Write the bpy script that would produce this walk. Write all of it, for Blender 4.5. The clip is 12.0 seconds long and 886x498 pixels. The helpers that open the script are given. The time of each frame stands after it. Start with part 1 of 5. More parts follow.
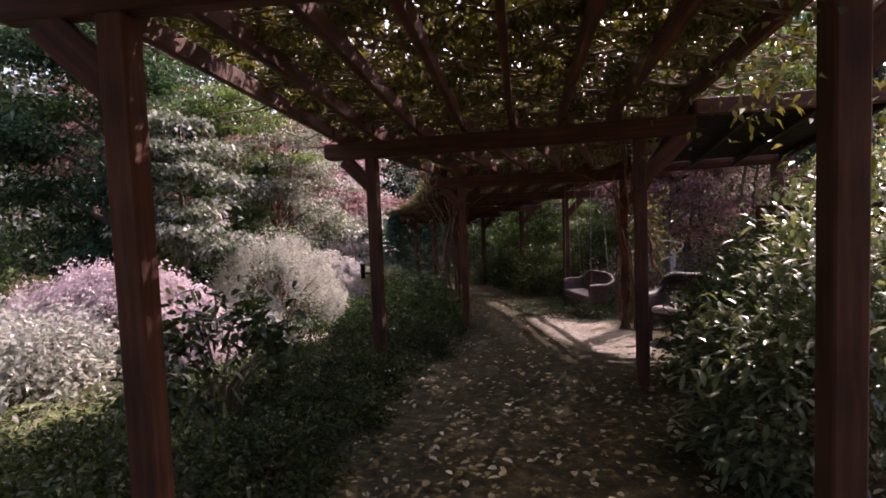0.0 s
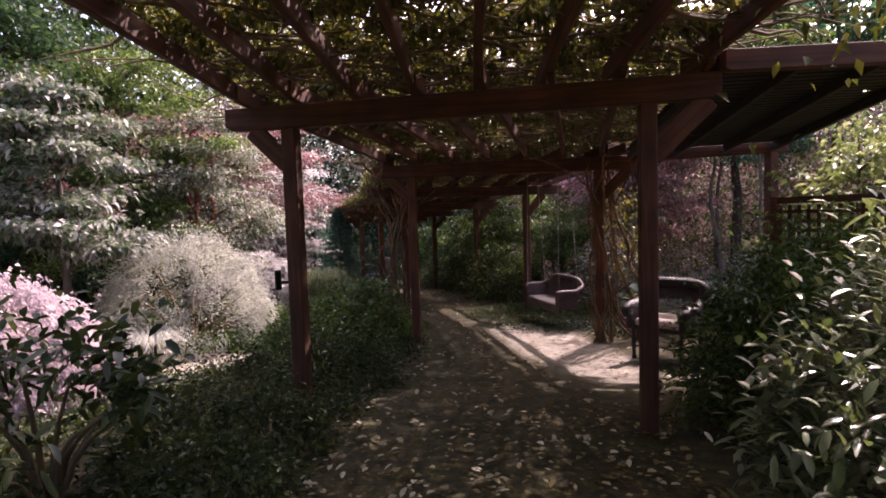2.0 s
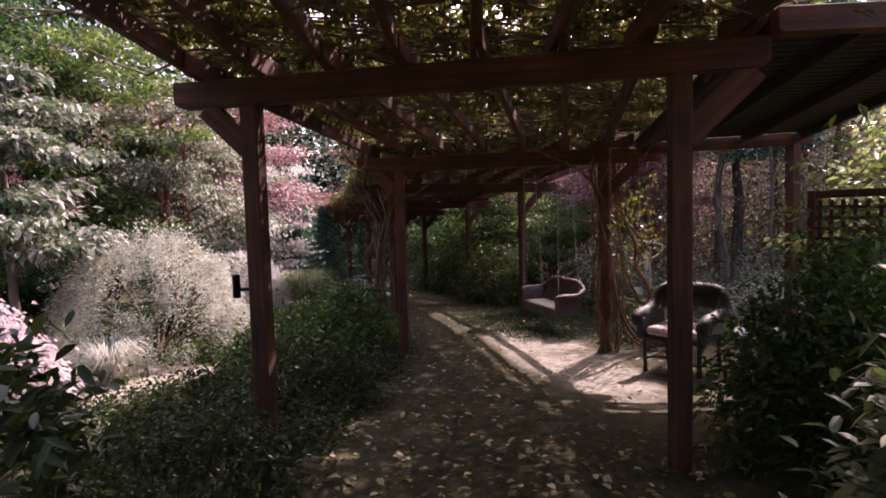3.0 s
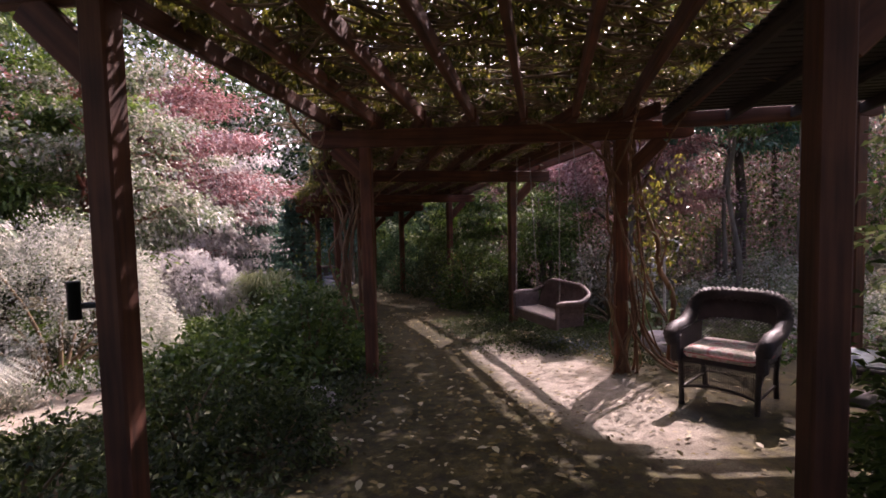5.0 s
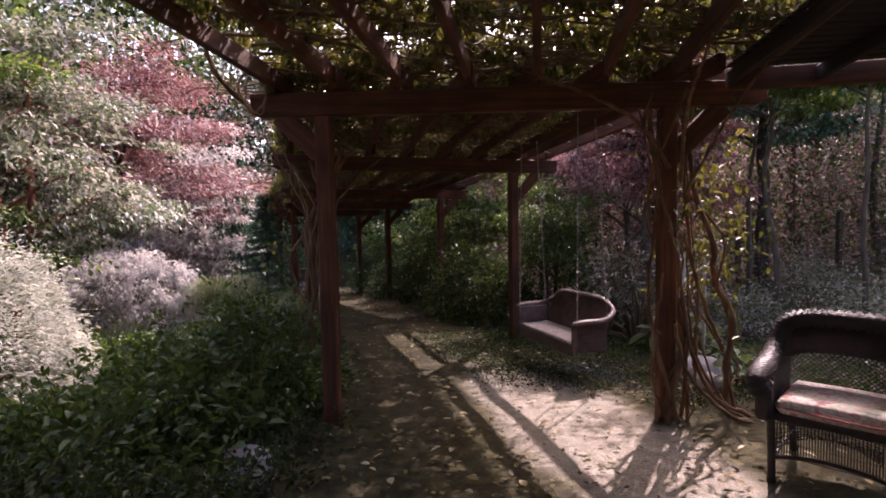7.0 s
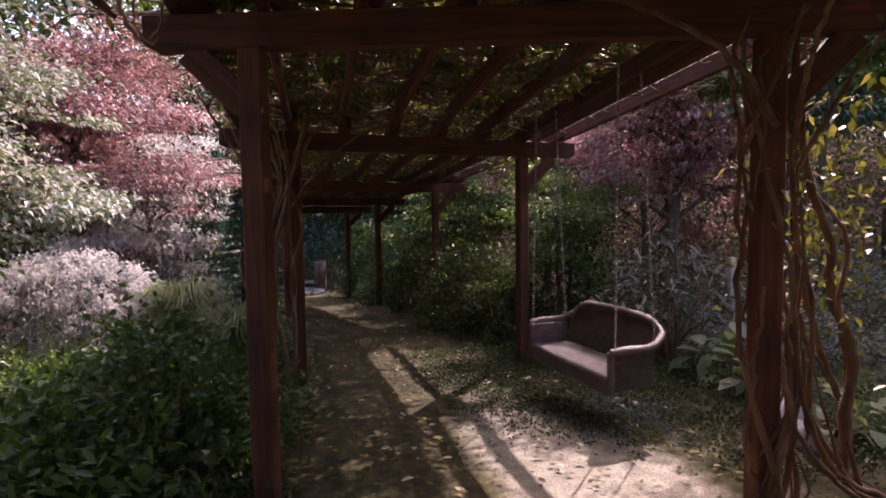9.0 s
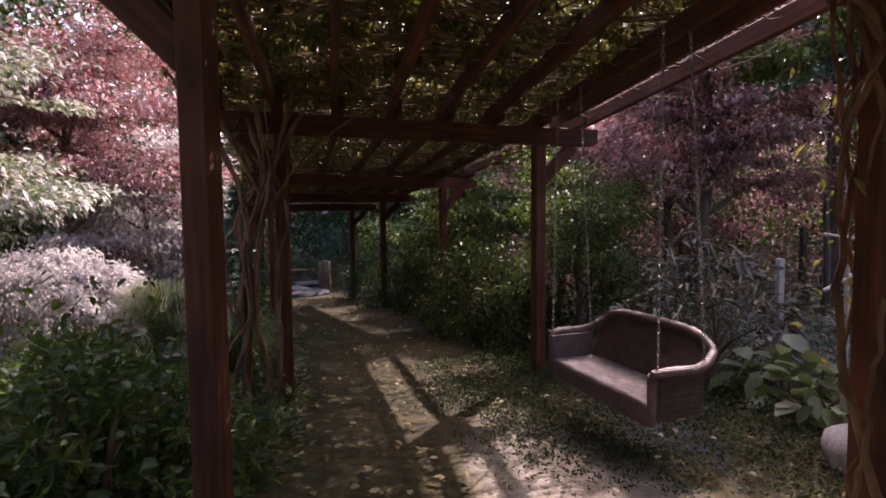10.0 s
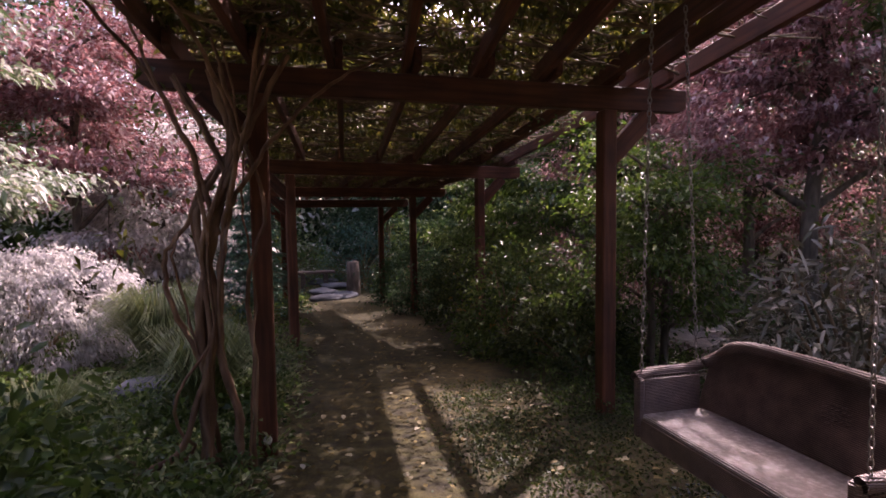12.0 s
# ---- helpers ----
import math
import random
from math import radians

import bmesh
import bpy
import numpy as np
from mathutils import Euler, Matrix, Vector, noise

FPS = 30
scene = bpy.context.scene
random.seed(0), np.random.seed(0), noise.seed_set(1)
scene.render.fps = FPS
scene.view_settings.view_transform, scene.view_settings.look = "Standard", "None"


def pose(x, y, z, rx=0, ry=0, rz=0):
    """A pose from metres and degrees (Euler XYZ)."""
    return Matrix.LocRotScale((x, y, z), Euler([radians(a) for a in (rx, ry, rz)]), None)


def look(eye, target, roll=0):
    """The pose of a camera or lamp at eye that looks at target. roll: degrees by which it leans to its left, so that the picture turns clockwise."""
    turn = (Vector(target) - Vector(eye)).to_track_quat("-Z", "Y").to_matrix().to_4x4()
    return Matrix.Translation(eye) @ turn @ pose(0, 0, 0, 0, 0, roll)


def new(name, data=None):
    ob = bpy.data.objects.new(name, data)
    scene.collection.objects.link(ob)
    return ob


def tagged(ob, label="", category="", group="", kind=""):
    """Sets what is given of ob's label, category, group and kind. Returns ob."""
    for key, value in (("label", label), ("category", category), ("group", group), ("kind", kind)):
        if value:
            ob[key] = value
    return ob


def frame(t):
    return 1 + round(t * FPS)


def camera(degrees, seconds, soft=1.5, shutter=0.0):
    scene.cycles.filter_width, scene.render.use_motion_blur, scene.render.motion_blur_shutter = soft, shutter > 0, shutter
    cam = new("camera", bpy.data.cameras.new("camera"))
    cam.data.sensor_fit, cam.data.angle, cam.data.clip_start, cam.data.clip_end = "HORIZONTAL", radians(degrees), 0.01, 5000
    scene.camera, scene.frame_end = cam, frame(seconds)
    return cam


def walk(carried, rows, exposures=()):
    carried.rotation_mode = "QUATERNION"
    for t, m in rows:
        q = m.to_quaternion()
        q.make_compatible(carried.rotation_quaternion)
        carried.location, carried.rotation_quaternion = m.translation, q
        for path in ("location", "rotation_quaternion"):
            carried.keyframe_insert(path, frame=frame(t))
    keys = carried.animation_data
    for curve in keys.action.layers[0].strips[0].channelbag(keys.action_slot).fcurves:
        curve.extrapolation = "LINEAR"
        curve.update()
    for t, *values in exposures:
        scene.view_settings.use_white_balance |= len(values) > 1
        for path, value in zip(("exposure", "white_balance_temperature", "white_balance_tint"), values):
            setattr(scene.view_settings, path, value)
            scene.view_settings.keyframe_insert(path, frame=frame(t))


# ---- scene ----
cam = camera(79.9, 12.0, soft=1.7)
METRES, EYE, TILT, LEAN, TURN = 8.5, 1.5, 0.0, 0.0, -4.0
ROWS = [
    (0.0, 0.0, 0.0, 0.0, -0.14, -3.51, 2.2),
    (0.5, 0.0004, 0.0431, -0.0033, -1.24, -3.52, 2.16),
    (1.0, -0.0001, 0.0861, -0.0046, -2.45, -3.54, 2.03),
    (1.5, 0.0017, 0.1262, -0.0086, -4.26, -3.58, 1.9),
    (2.0, 0.0061, 0.1673, -0.0104, -5.59, -3.59, 1.83),
    (2.5, 0.0102, 0.2069, -0.0139, -6.0, -3.56, 1.72),
    (3.0, 0.0143, 0.2484, -0.0155, -6.61, -3.55, 1.68),
    (3.5, 0.0196, 0.2895, -0.0198, -7.58, -3.55, 1.6),
    (5.5, 0.0441, 0.4572, -0.0318, -9.05, -3.58, 1.2),
    (6.0, 0.0546, 0.4989, -0.033, -9.33, -3.54, 1.11),
    (6.5, 0.062, 0.5423, -0.0376, -9.46, -3.53, 1.1),
    (7.0, 0.0699, 0.5841, -0.038, -9.56, -3.54, 1.04),
    (9.0, 0.1038, 0.7463, -0.0487, -9.77, -3.46, 0.81),
    (9.5, 0.1129, 0.7863, -0.0541, -9.58, -3.46, 0.72),
    (10.0, 0.1219, 0.8261, -0.0553, -8.68, -3.43, 0.66),
    (10.5, 0.1284, 0.8666, -0.0577, -7.38, -3.43, 0.64),
    (11.0, 0.1347, 0.9055, -0.0587, -6.58, -3.41, 0.66),
    (11.5, 0.1421, 0.945, -0.0622, -5.89, -3.42, 0.73),
    (12.0, 0.1485, 0.9841, -0.0642, -4.58, -3.4, 0.77),
]
walk(cam, [(t, pose(0, 0, EYE, TILT, LEAN, TURN) @ pose(METRES * x, METRES * y, METRES * z, 90 + pitch, roll, yaw)) for t, x, y, z, yaw, pitch, roll in ROWS],
     [(0.0, 1.58, 6900, 37), (2.0, 1.93, 6900, 37), (6.0, 1.87, 6900, 37), (9.0, 1.93, 6900, 36), (12.0, 2.03, 6900, 41)])

# ---- light ----
SUN_EL, SUN_AZ = radians(45.5), math.atan2(0.69, 0.72)
world = bpy.data.worlds.new("sky")
scene.world = world
world.use_nodes = True
wn = world.node_tree
sky = wn.nodes.new("ShaderNodeTexSky")
sky.sky_type, sky.sun_disc = "NISHITA", False
sky.sun_elevation, sky.sun_rotation = SUN_EL, SUN_AZ
sky.dust_density, sky.ozone_density = 4.0, 0.5
wn.links.new(sky.outputs[0], wn.nodes["Background"].inputs[0])
wn.nodes["Background"].inputs[1].default_value = 0.15
sun = new("sun", bpy.data.lights.new("sun", "SUN"))
sun.data.energy, sun.data.angle, sun.data.color = 2.6, radians(0.6), (1.0, 0.95, 0.93)
sun.matrix_basis = look((0, 0, 0), (-math.sin(SUN_AZ) * math.cos(SUN_EL), -math.cos(SUN_AZ) * math.cos(SUN_EL), -math.sin(SUN_EL)))


# ---- materials ----
def mat(name, rough=0.8):
    m = bpy.data.materials.new(name)
    m.use_nodes = True
    nt = m.node_tree
    b = nt.nodes["Principled BSDF"]
    b.inputs["Roughness"].default_value = rough
    return m, nt, b


def node(nt, kind, **values):
    n = nt.nodes.new(kind)
    for k, v in values.items():
        n.inputs[k.replace("_", " ")].default_value = v
    return n


def ramp(nt, source, stops):
    r = nt.nodes.new("ShaderNodeValToRGB")
    while len(r.color_ramp.elements) < len(stops):
        r.color_ramp.elements.new(0.5)
    for e, (p, c) in zip(r.color_ramp.elements, stops):
        e.position, e.color = p, (*c, 1)
    nt.links.new(source, r.inputs[0])
    return r.outputs[0]


def mix(nt, a, b, fac, mode="MIX"):
    m = nt.nodes.new("ShaderNodeMix")
    m.data_type, m.blend_type = "RGBA", mode
    for i, v in ((0, fac), (6, a), (7, b)):
        if isinstance(v, bpy.types.NodeSocket):
            nt.links.new(v, m.inputs[i])
        else:
            m.inputs[i].default_value = v if i == 0 else (*v, 1)
    return m.outputs[2]


def bump(nt, b, height, strength=0.3, distance=0.02):
    n = node(nt, "ShaderNodeBump", Strength=strength, Distance=distance)
    nt.links.new(height, n.inputs["Height"])
    nt.links.new(n.outputs[0], b.inputs["Normal"])


def noise_tex(nt, scale, detail=6, stretch=None, coord="Object"):
    tc = nt.nodes.new("ShaderNodeTexCoord")
    n = node(nt, "ShaderNodeTexNoise", Scale=scale, Detail=detail)
    if stretch:
        mp = node(nt, "ShaderNodeMapping", Scale=stretch)
        nt.links.new(tc.outputs[coord], mp.inputs[0])
        nt.links.new(mp.outputs[0], n.inputs[0])
    else:
        nt.links.new(tc.outputs[coord], n.inputs[0])
    return n.outputs[0]


def timber(name, dark, light, rough=0.75):
    """Stained timber; the grain runs along the object's x axis."""
    m, nt, b = mat(name, rough)
    grain = noise_tex(nt, 30, 5, (0.06, 1, 1))
    stain = noise_tex(nt, 2.5, 4)
    c = ramp(nt, grain, [(0.3, dark), (0.7, light)])
    d = ramp(nt, stain, [(0.3, (0.45, 0.42, 0.42)), (0.75, (1.0, 1.0, 1.0))])
    info = nt.nodes.new("ShaderNodeObjectInfo")
    v = ramp(nt, info.outputs["Random"], [(0, (0.75, 0.75, 0.75)), (1, (1.1, 1.05, 1.0))])
    c = mix(nt, mix(nt, c, d, 1.0, "MULTIPLY"), v, 1.0, "MULTIPLY")
    nt.links.new(c, b.inputs["Base Color"])
    bump(nt, b, grain, 0.35, 0.004)
    return m


def foliage(name, stops, through_light=0.45, rough=0.45, spec=0.5, shine=(1.25, 1.2, 0.75)):
    """Leaves: colour varies from leaf to leaf, light shines through them."""
    m, nt, b = mat(name, rough)
    geo = nt.nodes.new("ShaderNodeNewGeometry")
    c = ramp(nt, geo.outputs["Random Per Island"], stops)
    patch = ramp(nt, noise_tex(nt, 1.7, 3), [(0.35, (0.7, 0.7, 0.7)), (0.7, (1.15, 1.12, 1.05))])
    c = mix(nt, c, patch, 1.0, "MULTIPLY")
    nt.links.new(c, b.inputs["Base Color"])
    b.inputs["Specular IOR Level"].default_value = spec
    tr = nt.nodes.new("ShaderNodeBsdfTranslucent")
    warm = mix(nt, c, shine, 1.0, "MULTIPLY")
    nt.links.new(warm, tr.inputs[0])
    sh = nt.nodes.new("ShaderNodeMixShader")
    sh.inputs[0].default_value = through_light
    out = nt.nodes["Material Output"]
    nt.links.new(b.outputs[0], sh.inputs[1])
    nt.links.new(tr.outputs[0], sh.inputs[2])
    nt.links.new(sh.outputs[0], out.inputs[0])
    return m


def bark(name, dark, light, rough=0.9):
    m, nt, b = mat(name, rough)
    n = noise_tex(nt, 14, 8, (1, 1, 0.25))
    c = mix(nt, ramp(nt, n, [(0.3, dark), (0.7, light)]), ramp(nt, noise_tex(nt, 3, 3), [(0.35, (0.6, 0.6, 0.6)), (0.7, (1, 1, 1))]), 1.0, "MULTIPLY")
    nt.links.new(c, b.inputs["Base Color"])
    bump(nt, b, n, 0.7, 0.02)
    return m


STAIN = timber("red_brown_stain", (0.085, 0.027, 0.011), (0.22, 0.075, 0.036))
GREY_WOOD = timber("weathered_wood", (0.08, 0.058, 0.048), (0.2, 0.15, 0.12), 0.85)
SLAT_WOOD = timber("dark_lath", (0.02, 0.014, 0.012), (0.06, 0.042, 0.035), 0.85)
BARK = bark("grey_bark", (0.06, 0.045, 0.035), (0.22, 0.17, 0.13))
RED_BARK = bark("red_bark", (0.14, 0.035, 0.025), (0.42, 0.13, 0.08), 0.6)
FOREST_BARK = bark("forest_bark", (0.05, 0.034, 0.028), (0.16, 0.11, 0.09))
VINE_BARK = bark("vine_bark", (0.12, 0.055, 0.03), (0.34, 0.195, 0.11))
TWIG = bark("twig_bark", (0.12, 0.08, 0.04), (0.33, 0.23, 0.13))

GREEN = foliage("green_leaf", [(0, (0.035, 0.075, 0.018)), (0.5, (0.07, 0.13, 0.03)), (1, (0.13, 0.19, 0.05))])
VINE_LEAF = foliage("vine_leaf", [(0, (0.06, 0.075, 0.018)), (0.6, (0.13, 0.135, 0.028)), (1, (0.27, 0.24, 0.075))], 0.32)
# darker copy of the green leaf; shade over beds is put in its colour
SHADED_GREEN = foliage("shaded_green_leaf", [(0, (0.02, 0.035, 0.01)), (0.6, (0.045, 0.07, 0.018)), (1, (0.1, 0.13, 0.04))], 0.3, 0.55, 0.4)
FRESH = foliage("fresh_green_leaf", [(0, (0.05, 0.1, 0.025)), (0.5, (0.1, 0.17, 0.045)), (1, (0.2, 0.27, 0.1))], 0.4)
DEEP_GREEN = foliage("deep_green_leaf", [(0, (0.02, 0.055, 0.03)), (0.6, (0.042, 0.095, 0.052)), (1, (0.09, 0.15, 0.085))], 0.35, 0.6, 0.3)
GLOSSY = foliage("glossy_leaf", [(0, (0.05, 0.1, 0.03)), (0.6, (0.11, 0.17, 0.05)), (0.96, (0.22, 0.28, 0.11)), (1, (0.3, 0.16, 0.05))], 0.42, 0.22, 0.8)
# glossy leaf with its base colour raised to stand for sun glints
SUNLIT_GLOSSY = foliage("sunlit_glossy_leaf", [(0, (0.06, 0.1, 0.035)), (0.6, (0.14, 0.185, 0.08)), (1, (0.28, 0.32, 0.19))], 0.3, 0.3, 1.0)
# green leaves with sun glare mixed in as pale tones
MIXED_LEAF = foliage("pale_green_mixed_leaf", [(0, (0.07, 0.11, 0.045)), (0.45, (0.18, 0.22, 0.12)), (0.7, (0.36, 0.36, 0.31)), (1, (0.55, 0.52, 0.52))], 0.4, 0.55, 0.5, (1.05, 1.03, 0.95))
DARK_GLOSSY = foliage("dark_glossy_leaf", [(0, (0.02, 0.04, 0.012)), (0.6, (0.05, 0.08, 0.025)), (1, (0.12, 0.15, 0.06))], 0.25, 0.42, 0.35)
DROOP_LEAF = foliage("drooping_leaf", [(0, (0.06, 0.065, 0.035)), (0.6, (0.14, 0.125, 0.085)), (1, (0.36, 0.33, 0.28))], 0.2, 0.4, 0.6, (1.1, 1.04, 0.95))
TEAL = foliage("blue_green_leaf", [(0, (0.03, 0.1, 0.085)), (1, (0.11, 0.25, 0.21))], 0.3)
# the next four colours are whitened to hold the glare of full sun
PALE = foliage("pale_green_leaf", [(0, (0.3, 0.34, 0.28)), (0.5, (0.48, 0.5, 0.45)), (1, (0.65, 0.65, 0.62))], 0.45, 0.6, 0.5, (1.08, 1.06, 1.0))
WHITE_LEAF = foliage("sun_whitened_leaf", [(0, (0.4, 0.41, 0.4)), (0.5, (0.57, 0.56, 0.58)), (1, (0.68, 0.65, 0.7))], 0.45, 0.6, 0.5, (1.08, 1.06, 1.0))
DOGWOOD = foliage("sun_flecked_leaf", [(0, (0.06, 0.11, 0.04)), (0.4, (0.18, 0.23, 0.13)), (0.65, (0.36, 0.38, 0.32)), (1, (0.56, 0.54, 0.55))], 0.3, 0.5, 0.5, (1.0, 1.0, 1.0))
PINK = foliage("pink_leaf", [(0, (0.46, 0.35, 0.41)), (0.5, (0.6, 0.5, 0.57)), (1, (0.72, 0.65, 0.71))], 0.45, 0.6, 0.5, (1.08, 1.06, 1.0))
RED = foliage("red_leaf", [(0, (0.2, 0.07, 0.075)), (0.5, (0.29, 0.145, 0.15)), (1, (0.45, 0.34, 0.35))], 0.33, 0.5, 0.5, (1.12, 1.0, 0.96))
PURPLE = foliage("purple_leaf", [(0, (0.21, 0.1, 0.11)), (0.5, (0.38, 0.21, 0.22)), (0.85, (0.55, 0.4, 0.41)), (1, (0.68, 0.59, 0.59))], 0.5, 0.5, 0.5, (1.15, 0.98, 0.98))
BROWN_LEAF = foliage("brown_leaf", [(0, (0.12, 0.085, 0.068)), (0.5, (0.26, 0.2, 0.17)), (1, (0.52, 0.46, 0.43))], 0.42, 0.6, 0.5, (1.1, 1.0, 0.95))
GREY_LEAF = foliage("grey_brown_leaf", [(0, (0.2, 0.18, 0.15)), (0.6, (0.34, 0.31, 0.28)), (1, (0.5, 0.47, 0.45))], 0.35, 0.4, 0.5, (1.1, 1.04, 0.95))
LIGHT_LEAF = foliage("light_green_leaf", [(0, (0.1, 0.15, 0.06)), (0.5, (0.2, 0.26, 0.12)), (1, (0.34, 0.38, 0.25))], 0.38)
GRASS = foliage("grass_blade", [(0, (0.1, 0.15, 0.05)), (0.6, (0.2, 0.25, 0.1)), (1, (0.34, 0.36, 0.2))], 0.35, 0.5)
LITTER = foliage("fallen_leaf", [(0, (0.045, 0.033, 0.007)), (0.6, (0.092, 0.07, 0.02)), (0.92, (0.17, 0.133, 0.05)), (1, (0.42, 0.37, 0.24))], 0.1, 0.7, 0.2)


PALE_LITTER = foliage("pale_fallen_leaf", [(0, (0.12, 0.09, 0.03)), (0.5, (0.25, 0.198, 0.088)), (1, (0.58, 0.52, 0.39))], 0.1, 0.7, 0.2)


def earth():
    m, nt, b = mat("earth", 0.95)
    n1, n2, n3 = noise_tex(nt, 0.8, 4), noise_tex(nt, 9, 8), noise_tex(nt, 70, 4)
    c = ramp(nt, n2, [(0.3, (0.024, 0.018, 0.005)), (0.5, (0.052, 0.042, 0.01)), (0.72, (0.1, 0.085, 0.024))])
    # bare packed sand with a ragged edge; sunlight is put into its pale colour
    sunlit_sand = ramp(nt, n2, [(0.3, (0.21, 0.183, 0.15)), (0.7, (0.37, 0.33, 0.29))])
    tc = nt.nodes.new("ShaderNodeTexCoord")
    # sunlit spots: the seats' clearing, a gravel garden strip, the track behind the swing
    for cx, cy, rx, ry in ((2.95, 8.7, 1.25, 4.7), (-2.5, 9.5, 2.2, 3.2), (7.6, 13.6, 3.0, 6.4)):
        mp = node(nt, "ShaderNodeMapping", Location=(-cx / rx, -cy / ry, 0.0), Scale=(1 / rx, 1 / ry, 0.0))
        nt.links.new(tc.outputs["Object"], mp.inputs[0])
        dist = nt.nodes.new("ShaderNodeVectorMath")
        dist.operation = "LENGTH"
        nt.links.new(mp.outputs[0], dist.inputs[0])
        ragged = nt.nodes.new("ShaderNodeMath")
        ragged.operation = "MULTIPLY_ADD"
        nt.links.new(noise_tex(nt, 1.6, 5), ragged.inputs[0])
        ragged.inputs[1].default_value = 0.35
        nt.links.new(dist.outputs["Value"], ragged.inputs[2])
        c = mix(nt, c, sunlit_sand, ramp(nt, ragged.outputs[0], [(0.6, (1, 1, 1)), (0.74, (0, 0, 0))]))
    c = mix(nt, c, ramp(nt, n1, [(0.35, (0.75, 0.78, 0.7)), (0.65, (1.1, 1.05, 1.0))]), 1.0, "MULTIPLY")
    c = mix(nt, c, ramp(nt, n3, [(0.35, (0.6, 0.58, 0.55)), (0.6, (1.1, 1.1, 1.1))]), 1.0, "MULTIPLY")
    nt.links.new(c, b.inputs["Base Color"])
    bump(nt, b, mix(nt, n2, n3, 0.4), 0.8, 0.02)
    return m


def stone(name, dark, light):
    m, nt, b = mat(name, 0.85)
    n1, n2 = noise_tex(nt, 4, 6), noise_tex(nt, 40, 5)
    c = mix(nt, ramp(nt, n1, [(0.3, dark), (0.7, light)]), ramp(nt, n2, [(0.35, (0.7, 0.7, 0.7)), (0.65, (1.1, 1.1, 1.1))]), 1.0, "MULTIPLY")
    nt.links.new(c, b.inputs["Base Color"])
    bump(nt, b, mix(nt, n1, n2, 0.4), 0.6, 0.02)
    return m


def wicker(name, dark, light):
    m, nt, b = mat(name, 0.55)
    tc = nt.nodes.new("ShaderNodeTexCoord")
    w = node(nt, "ShaderNodeTexWave", Scale=38.0, Distortion=1.5, Detail=2.0)
    w.bands_direction = "Z"
    nt.links.new(tc.outputs["Object"], w.inputs[0])
    c = mix(nt, ramp(nt, w.outputs[1], [(0.1, dark), (0.8, light)]), ramp(nt, noise_tex(nt, 12, 4), [(0.3, (0.6, 0.6, 0.6)), (0.7, (1.1, 1.1, 1.1))]), 1.0, "MULTIPLY")
    nt.links.new(c, b.inputs["Base Color"])
    bump(nt, b, w.outputs[1], 0.7, 0.006)
    return m


def plain(name, color, rough=0.5, metal=0.0, vary=0.25):
    m, nt, b = mat(name, rough)
    lo, hi = tuple(c * (1 - vary) for c in color), tuple(min(1, c * (1 + vary)) for c in color)
    nt.links.new(ramp(nt, noise_tex(nt, 25, 5), [(0.3, lo), (0.7, hi)]), b.inputs["Base Color"])
    b.inputs["Metallic"].default_value = metal
    return m


def fabric():
    """Faded floral cushion cloth in muted red, green and cream."""
    m, nt, b = mat("floral_cloth", 0.9)
    c = ramp(nt, noise_tex(nt, 11, 2), [(0.36, (0.42, 0.18, 0.17)), (0.46, (0.64, 0.57, 0.53)), (0.55, (0.33, 0.33, 0.25)), (0.62, (0.62, 0.55, 0.5)), (0.7, (0.5, 0.24, 0.22)), (0.8, (0.65, 0.58, 0.53))])
    nt.links.new(c, b.inputs["Base Color"])
    bump(nt, b, noise_tex(nt, 300, 2), 0.3, 0.002)
    return m


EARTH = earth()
SLATE = stone("slate", (0.045, 0.05, 0.06), (0.115, 0.123, 0.14))
BOULDER = stone("boulder", (0.2, 0.17, 0.16), (0.46, 0.42, 0.4))
GRAVEL = stone("blue_grey_gravel", (0.045, 0.065, 0.09), (0.12, 0.16, 0.21))
DARK_WICKER = wicker("dark_wicker", (0.018, 0.012, 0.012), (0.075, 0.05, 0.05))
BROWN_WICKER = wicker("brown_wicker", (0.1, 0.062, 0.054), (0.25, 0.168, 0.152))
# paler copy of the brown wicker, standing for sun on the seat
SUNLIT_WICKER = wicker("sunlit_wicker", (0.19, 0.15, 0.145), (0.42, 0.37, 0.37))
CLOTH = fabric()
CHAIN = plain("dull_steel", (0.3, 0.27, 0.25), 0.5, 0.8)
BLACK = plain("black_metal", (0.015, 0.017, 0.02), 0.45, 0.3)
PALE_STICK = plain("pale_stick", (0.5, 0.46, 0.42), 0.7)


# ---- helpers ----
def empty(name, x, y, z, rz=0):
    ob = new(name)
    ob.empty_display_size = 0.1
    ob.matrix_basis = pose(x, y, z, 0, 0, rz)
    return ob


def link(name, me, material, parent=None, label="", m=None):
    if not me.materials:
        me.materials.append(material)
    ob = new(name, me)
    ob.parent = parent
    if m:
        ob.matrix_basis = m
    if label:
        tagged(ob, label)
    return ob


def part(name, bm, material, parent=None, label="", m=None):
    me = bpy.data.meshes.new(name)
    bm.to_mesh(me)
    bm.free()
    return link(name, me, material, parent, label, m)


